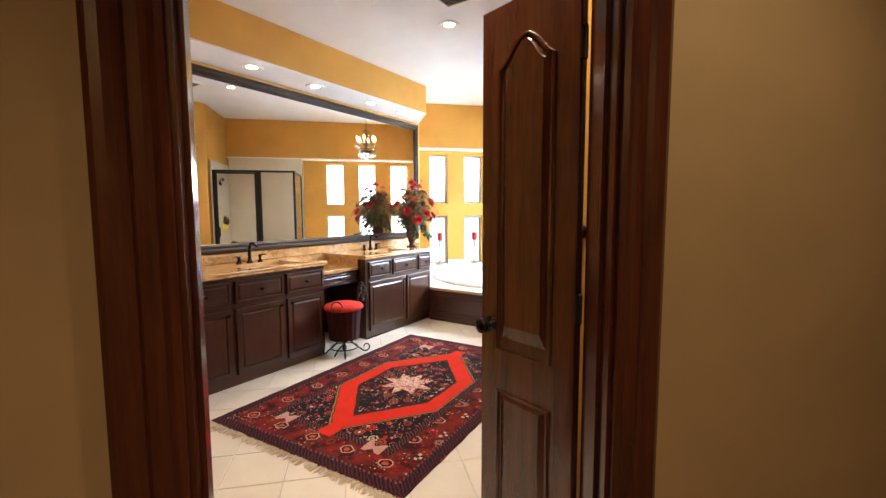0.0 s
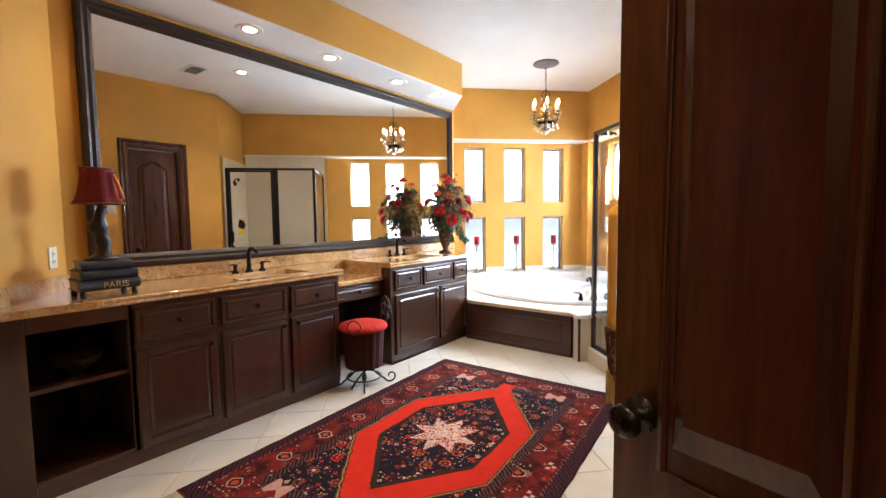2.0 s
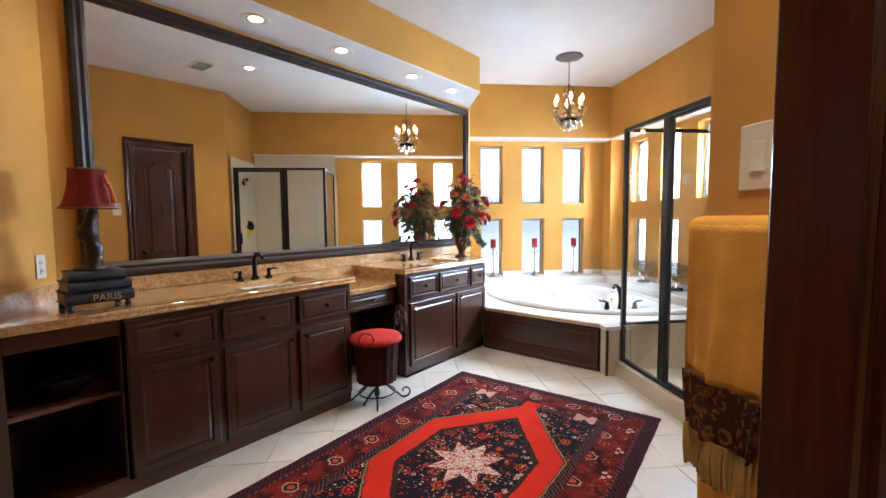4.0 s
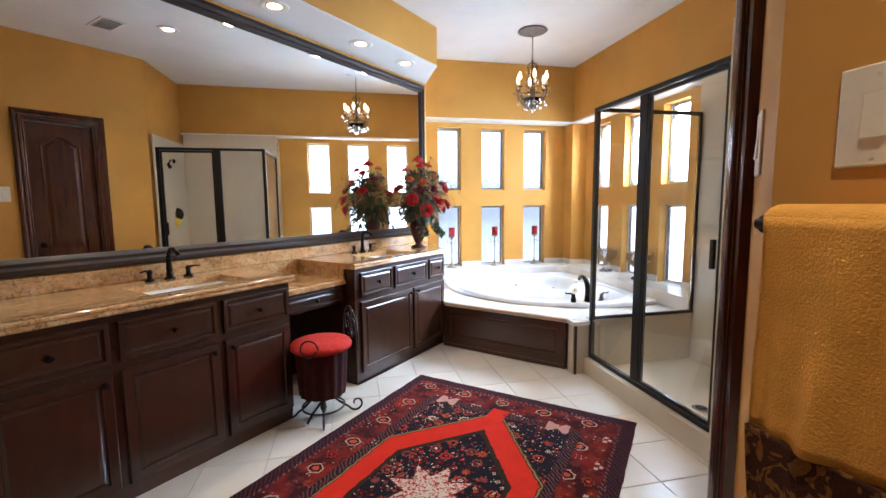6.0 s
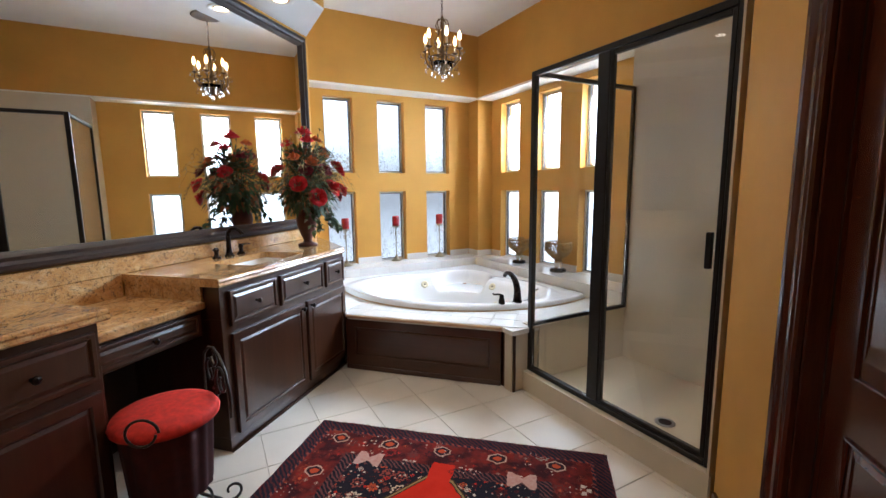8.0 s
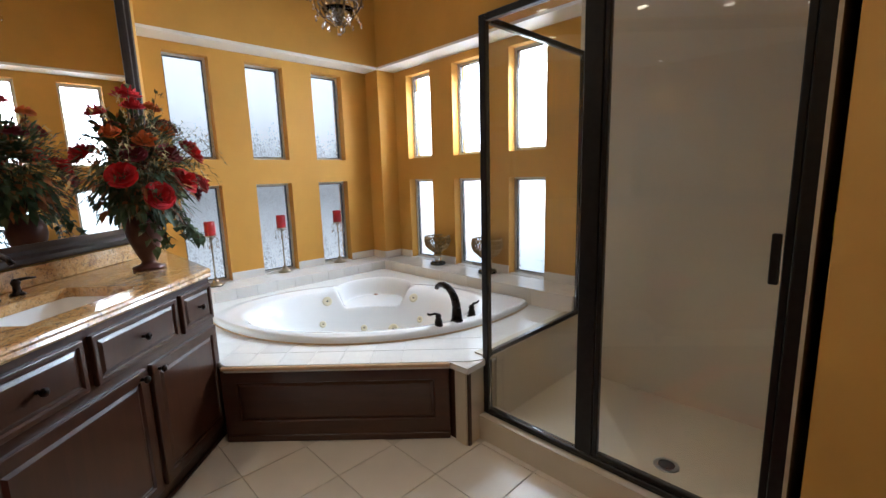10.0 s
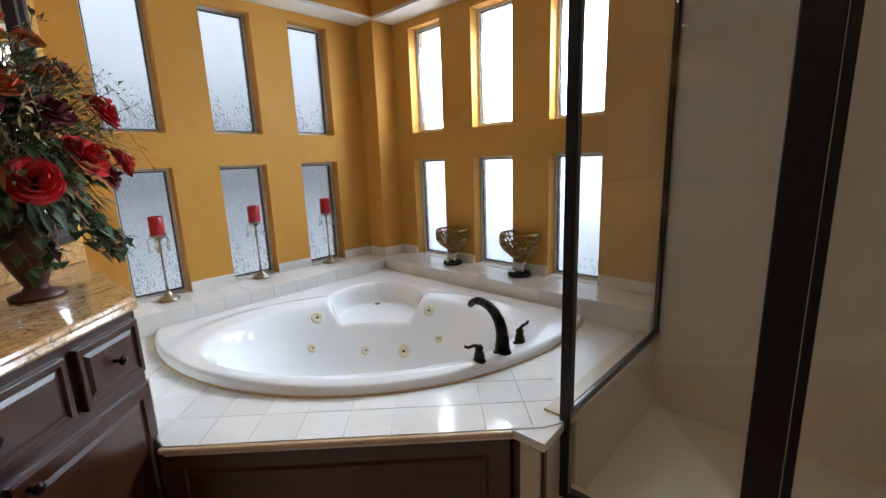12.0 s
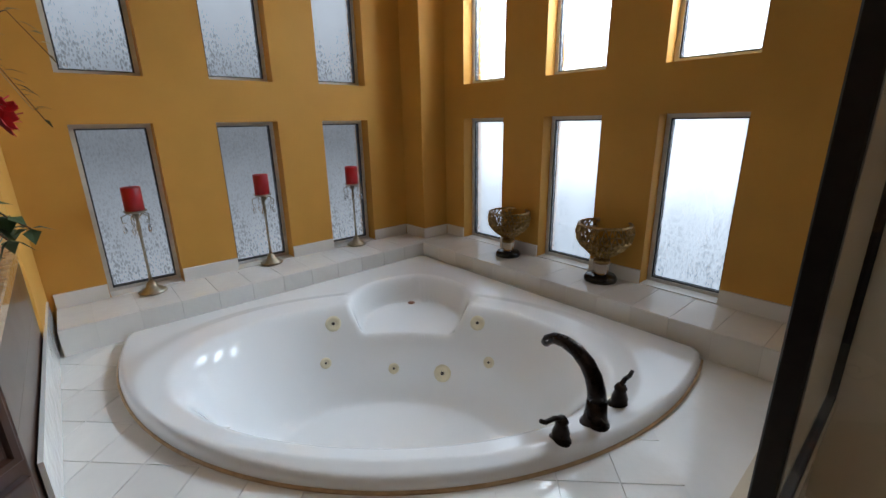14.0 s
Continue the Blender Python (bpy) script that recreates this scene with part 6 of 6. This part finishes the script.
# ---------------------------------------------------------------- table lamp on its books
lp = thing("table_lamp", Matrix.Translation((-3.105, 1.285, 0.9055)) @ Matrix.Rotation(radians(90), 4, "Z"), "figure lamp with a red fabric shade on stacked books", "lamp")
BOOKB = plain("blue_black_leather", (0.030, 0.034, 0.045), 0.45, 0.0, 0.3, 20)
BOOKG = plain("gilt_page_edges", (0.36, 0.24, 0.055), 0.5, 0.2, 0.25, 60)
for i, (w, d, z0, z1, rz) in enumerate(((0.26, 0.20, 0.030, 0.085, 0), (0.24, 0.185, 0.0855, 0.135, 3), (0.22, 0.17, 0.1355, 0.180, -2))):
    bm = box(-w / 2, w / 2, -d / 2, d / 2, z0, z0 + 0.006, 0.001)
    box(-w / 2, w / 2, -d / 2, d / 2, z1 - 0.006, z1, 0.001, bm)
    tube([(-w / 2, -d / 2 + 0.004, (z0 + z1) / 2), (w / 2, -d / 2 + 0.004, (z0 + z1) / 2)], (z1 - z0) / 2 - 0.0004, 12, bm)
    bk = part("book", bm, BOOKB, lp, "dark leather-look book", m=Matrix.Rotation(radians(rz), 4, "Z"))
    part("pages", box(-w / 2 + 0.006, w / 2 - 0.006, -d / 2 + 0.018, d / 2 - 0.006, z0 + 0.006, z1 - 0.006), BOOKG, bk, "gilt page edges")
for x, y in ((-0.11, -0.085), (0.11, -0.085), (-0.11, 0.085), (0.11, 0.085)):
    part("foot", lathe([(0.0, 0), (0.012, 0.0), (0.016, 0.012), (0.010, 0.022), (0.015, 0.0295), (0.0, 0.0295)], 12, None, Matrix.Translation((x, y, 0))), BOOKB, lp, smooth=True)
cu = bpy.data.curves.new("lettering", "FONT")
cu.body, cu.size, cu.extrude, cu.align_x = "PARIS", 0.045, 0.0015, "CENTER"
tmp = bpy.data.objects.new("lettering", cu)
me = bpy.data.meshes.new_from_object(tmp)
bpy.data.objects.remove(tmp)
me.materials.append(plain("gold_letters", (0.55, 0.42, 0.20), 0.4, 0.5))
lt_ = new("lettering", me)
lt_.parent = lp
lt_.matrix_basis = Matrix.Translation((0.02, -0.1235, 0.042)) @ Matrix.Rotation(radians(90), 4, "X")
lt_["label"] = "raised gold letters"
STATUE = plain("dark_bronze_resin", (0.040, 0.028, 0.022), 0.4, 0.4, 0.4, 25, 0.3)
prof = [(0.0, 0.1805), (0.070, 0.1805), (0.072, 0.19), (0.050, 0.20), (0.034, 0.215), (0.030, 0.25), (0.036, 0.285), (0.030, 0.31), (0.040, 0.335), (0.046, 0.36), (0.034, 0.385), (0.026, 0.40), (0.020, 0.415), (0.027, 0.435), (0.022, 0.46), (0.010, 0.47), (0.008, 0.58), (0.0, 0.58)]
bm = lathe(prof, 20)
for v in bm.verts:
    if v.co.z < 0.47:
        v.co.x += 0.012 * math.sin(v.co.z * 30) + 0.006 * noise.noise(v.co * 40)
        v.co.y += 0.008 * math.cos(v.co.z * 22) + 0.006 * noise.noise(v.co * 33 + Vector((5, 0, 0)))
part("figure", bm, STATUE, lp, "dark bronze-coloured figure column", smooth=True)
SHADE = plain("red_fabric_shade", (0.20, 0.012, 0.012), 0.85, 0.0, 0.25, 60, 0.3)
bm = bmesh.new()
rings = []
for i in range(9):
    s = i / 8
    z = 0.475 + 0.185 * s
    r = 0.112 - 0.040 * math.sin(s * math.pi / 2) ** 0.7
    ring = []
    for k in range(48):
        a = 2 * math.pi * k / 48
        q = r * (1 + 0.03 * math.cos(8 * a))
        ring.append(bm.verts.new((q * math.cos(a), q * math.sin(a), z)))
    rings.append(ring)
for a, b in zip(rings, rings[1:]):
    for k in range(48):
        bm.faces.new((a[k], a[(k + 1) % 48], b[(k + 1) % 48], b[k]))
sh_ = part("shade", bm, SHADE, lp, "red bell-shaped fabric shade", smooth=True)
mod = sh_.modifiers.new("thickness", "SOLIDIFY")
mod.thickness = 0.003
for nm, r, z in (("shade_trim", 0.114, 0.477), ("shade_trim", 0.073, 0.659)):
    part(nm, tube([(r * math.cos(2 * math.pi * i / 40), r * math.sin(2 * math.pi * i / 40), z) for i in range(40)], 0.004, 6, closed=True), plain("dull_gold_braid", (0.16, 0.07, 0.02), 0.7), lp, smooth=True)
tas = tube([(0.05, -0.065, 0.63), (0.062, -0.078, 0.59), (0.072, -0.088, 0.545), (0.076, -0.094, 0.50)], 0.006, 7, r_end=0.013)
ball(0.012, (0.060, -0.078, 0.592), 8, 6, tas)
part("tassel", tas, ROSEO, lp, "orange cord tassel", smooth=True)

# ---------------------------------------------------------------- glass dish in the open shelf
gd = thing("glass_dish", Matrix.Translation((-3.03, 1.14, 0.521)), "fluted pressed glass dish on the open shelf", "dish")
bm = bmesh.new()
rings = []
for r, z in ((0.03, 0.0), (0.034, 0.01), (0.02, 0.022), (0.06, 0.045), (0.10, 0.075), (0.118, 0.10), (0.112, 0.10), (0.09, 0.075), (0.05, 0.05), (0.004, 0.04)):
    rings.append([bm.verts.new((r * (1 + (0.07 if z > 0.04 else 0) * math.cos(a * 12)) * math.cos(a), r * (1 + (0.07 if z > 0.04 else 0) * math.cos(a * 12)) * math.sin(a), z)) for a in (2 * math.pi * k / 72 for k in range(72))])
for a, b in zip(rings, rings[1:]):
    for k in range(72):
        bm.faces.new((a[k], a[(k + 1) % 72], b[(k + 1) % 72], b[k]))
part("bowl", bm, CRYSTAL, gd, smooth=True)


# ---------------------------------------------------------------- floor tiles, laid diagonally
FT = 0.311
room = [tuple(D_END), tuple(E_L), tuple(E_R), tuple(E_TOP), tuple(W1C), (W2X, COR[1]), put_s(SH_W + 0.07, 0, -0.056)[:2], put_s(-0.05, 0, -0.056)[:2], (-1.61, 4.25), (-1.70, FRONT_Y), (-2.85, FRONT_Y), (-2.92, 4.40), (XM, 4.4), tuple(D0)]


def inside(x, y):
    hit = False
    for i, p in enumerate(room):
        q = room[i - 1]
        if (p[1] > y) != (q[1] > y) and x < (q[0] - p[0]) * (y - p[1]) / (q[1] - p[1]) + p[0]:
            hit = not hit
    return hit


floor_ob = bpy.data.objects["floor"]
tile_mesh = bpy.data.meshes.new("tile")
h_ = FT / 2 - 0.0018
bm = box(-h_, h_, -h_, h_, -0.006, 0.0, 0.0015)
bm.to_mesh(tile_mesh)
bm.free()
tile_mesh.materials.append(FLOORTILE)
for i in range(-14, 15):
    for j in range(-14, 15):
        cx, cy = -1.99 + (i + 0.5) * FT * S2 - (j + 0.5) * FT * S2, 3.852 + (i + 0.5) * FT * S2 + (j + 0.5) * FT * S2
        near = [(cx + a, cy + b) for a in (-0.16, 0, 0.16) for b in (-0.16, 0, 0.16)]
        if not any(inside(*p) for p in near):
            continue
        ob = new("tile", tile_mesh)
        ob.matrix_basis = Matrix.Translation((cx, cy, 0)) @ Matrix.Rotation(radians(45), 4, "Z")
        ob.parent = floor_ob
bm = pierced([-2.0, L1 + L2 + L3 + 2.0], [0.121, 2.3], [], -0.0055, -0.0008, lambda u, v, d: (*put_e(u, 0, v)[:2], d))
structure(obj("hall_floor", bm, wood("hall_planks", (0.10, 0.05, 0.02), (0.16, 0.08, 0.035), (0.24, 0.13, 0.06), 0.3, "x")), "brown wooden hall floor", "floor")
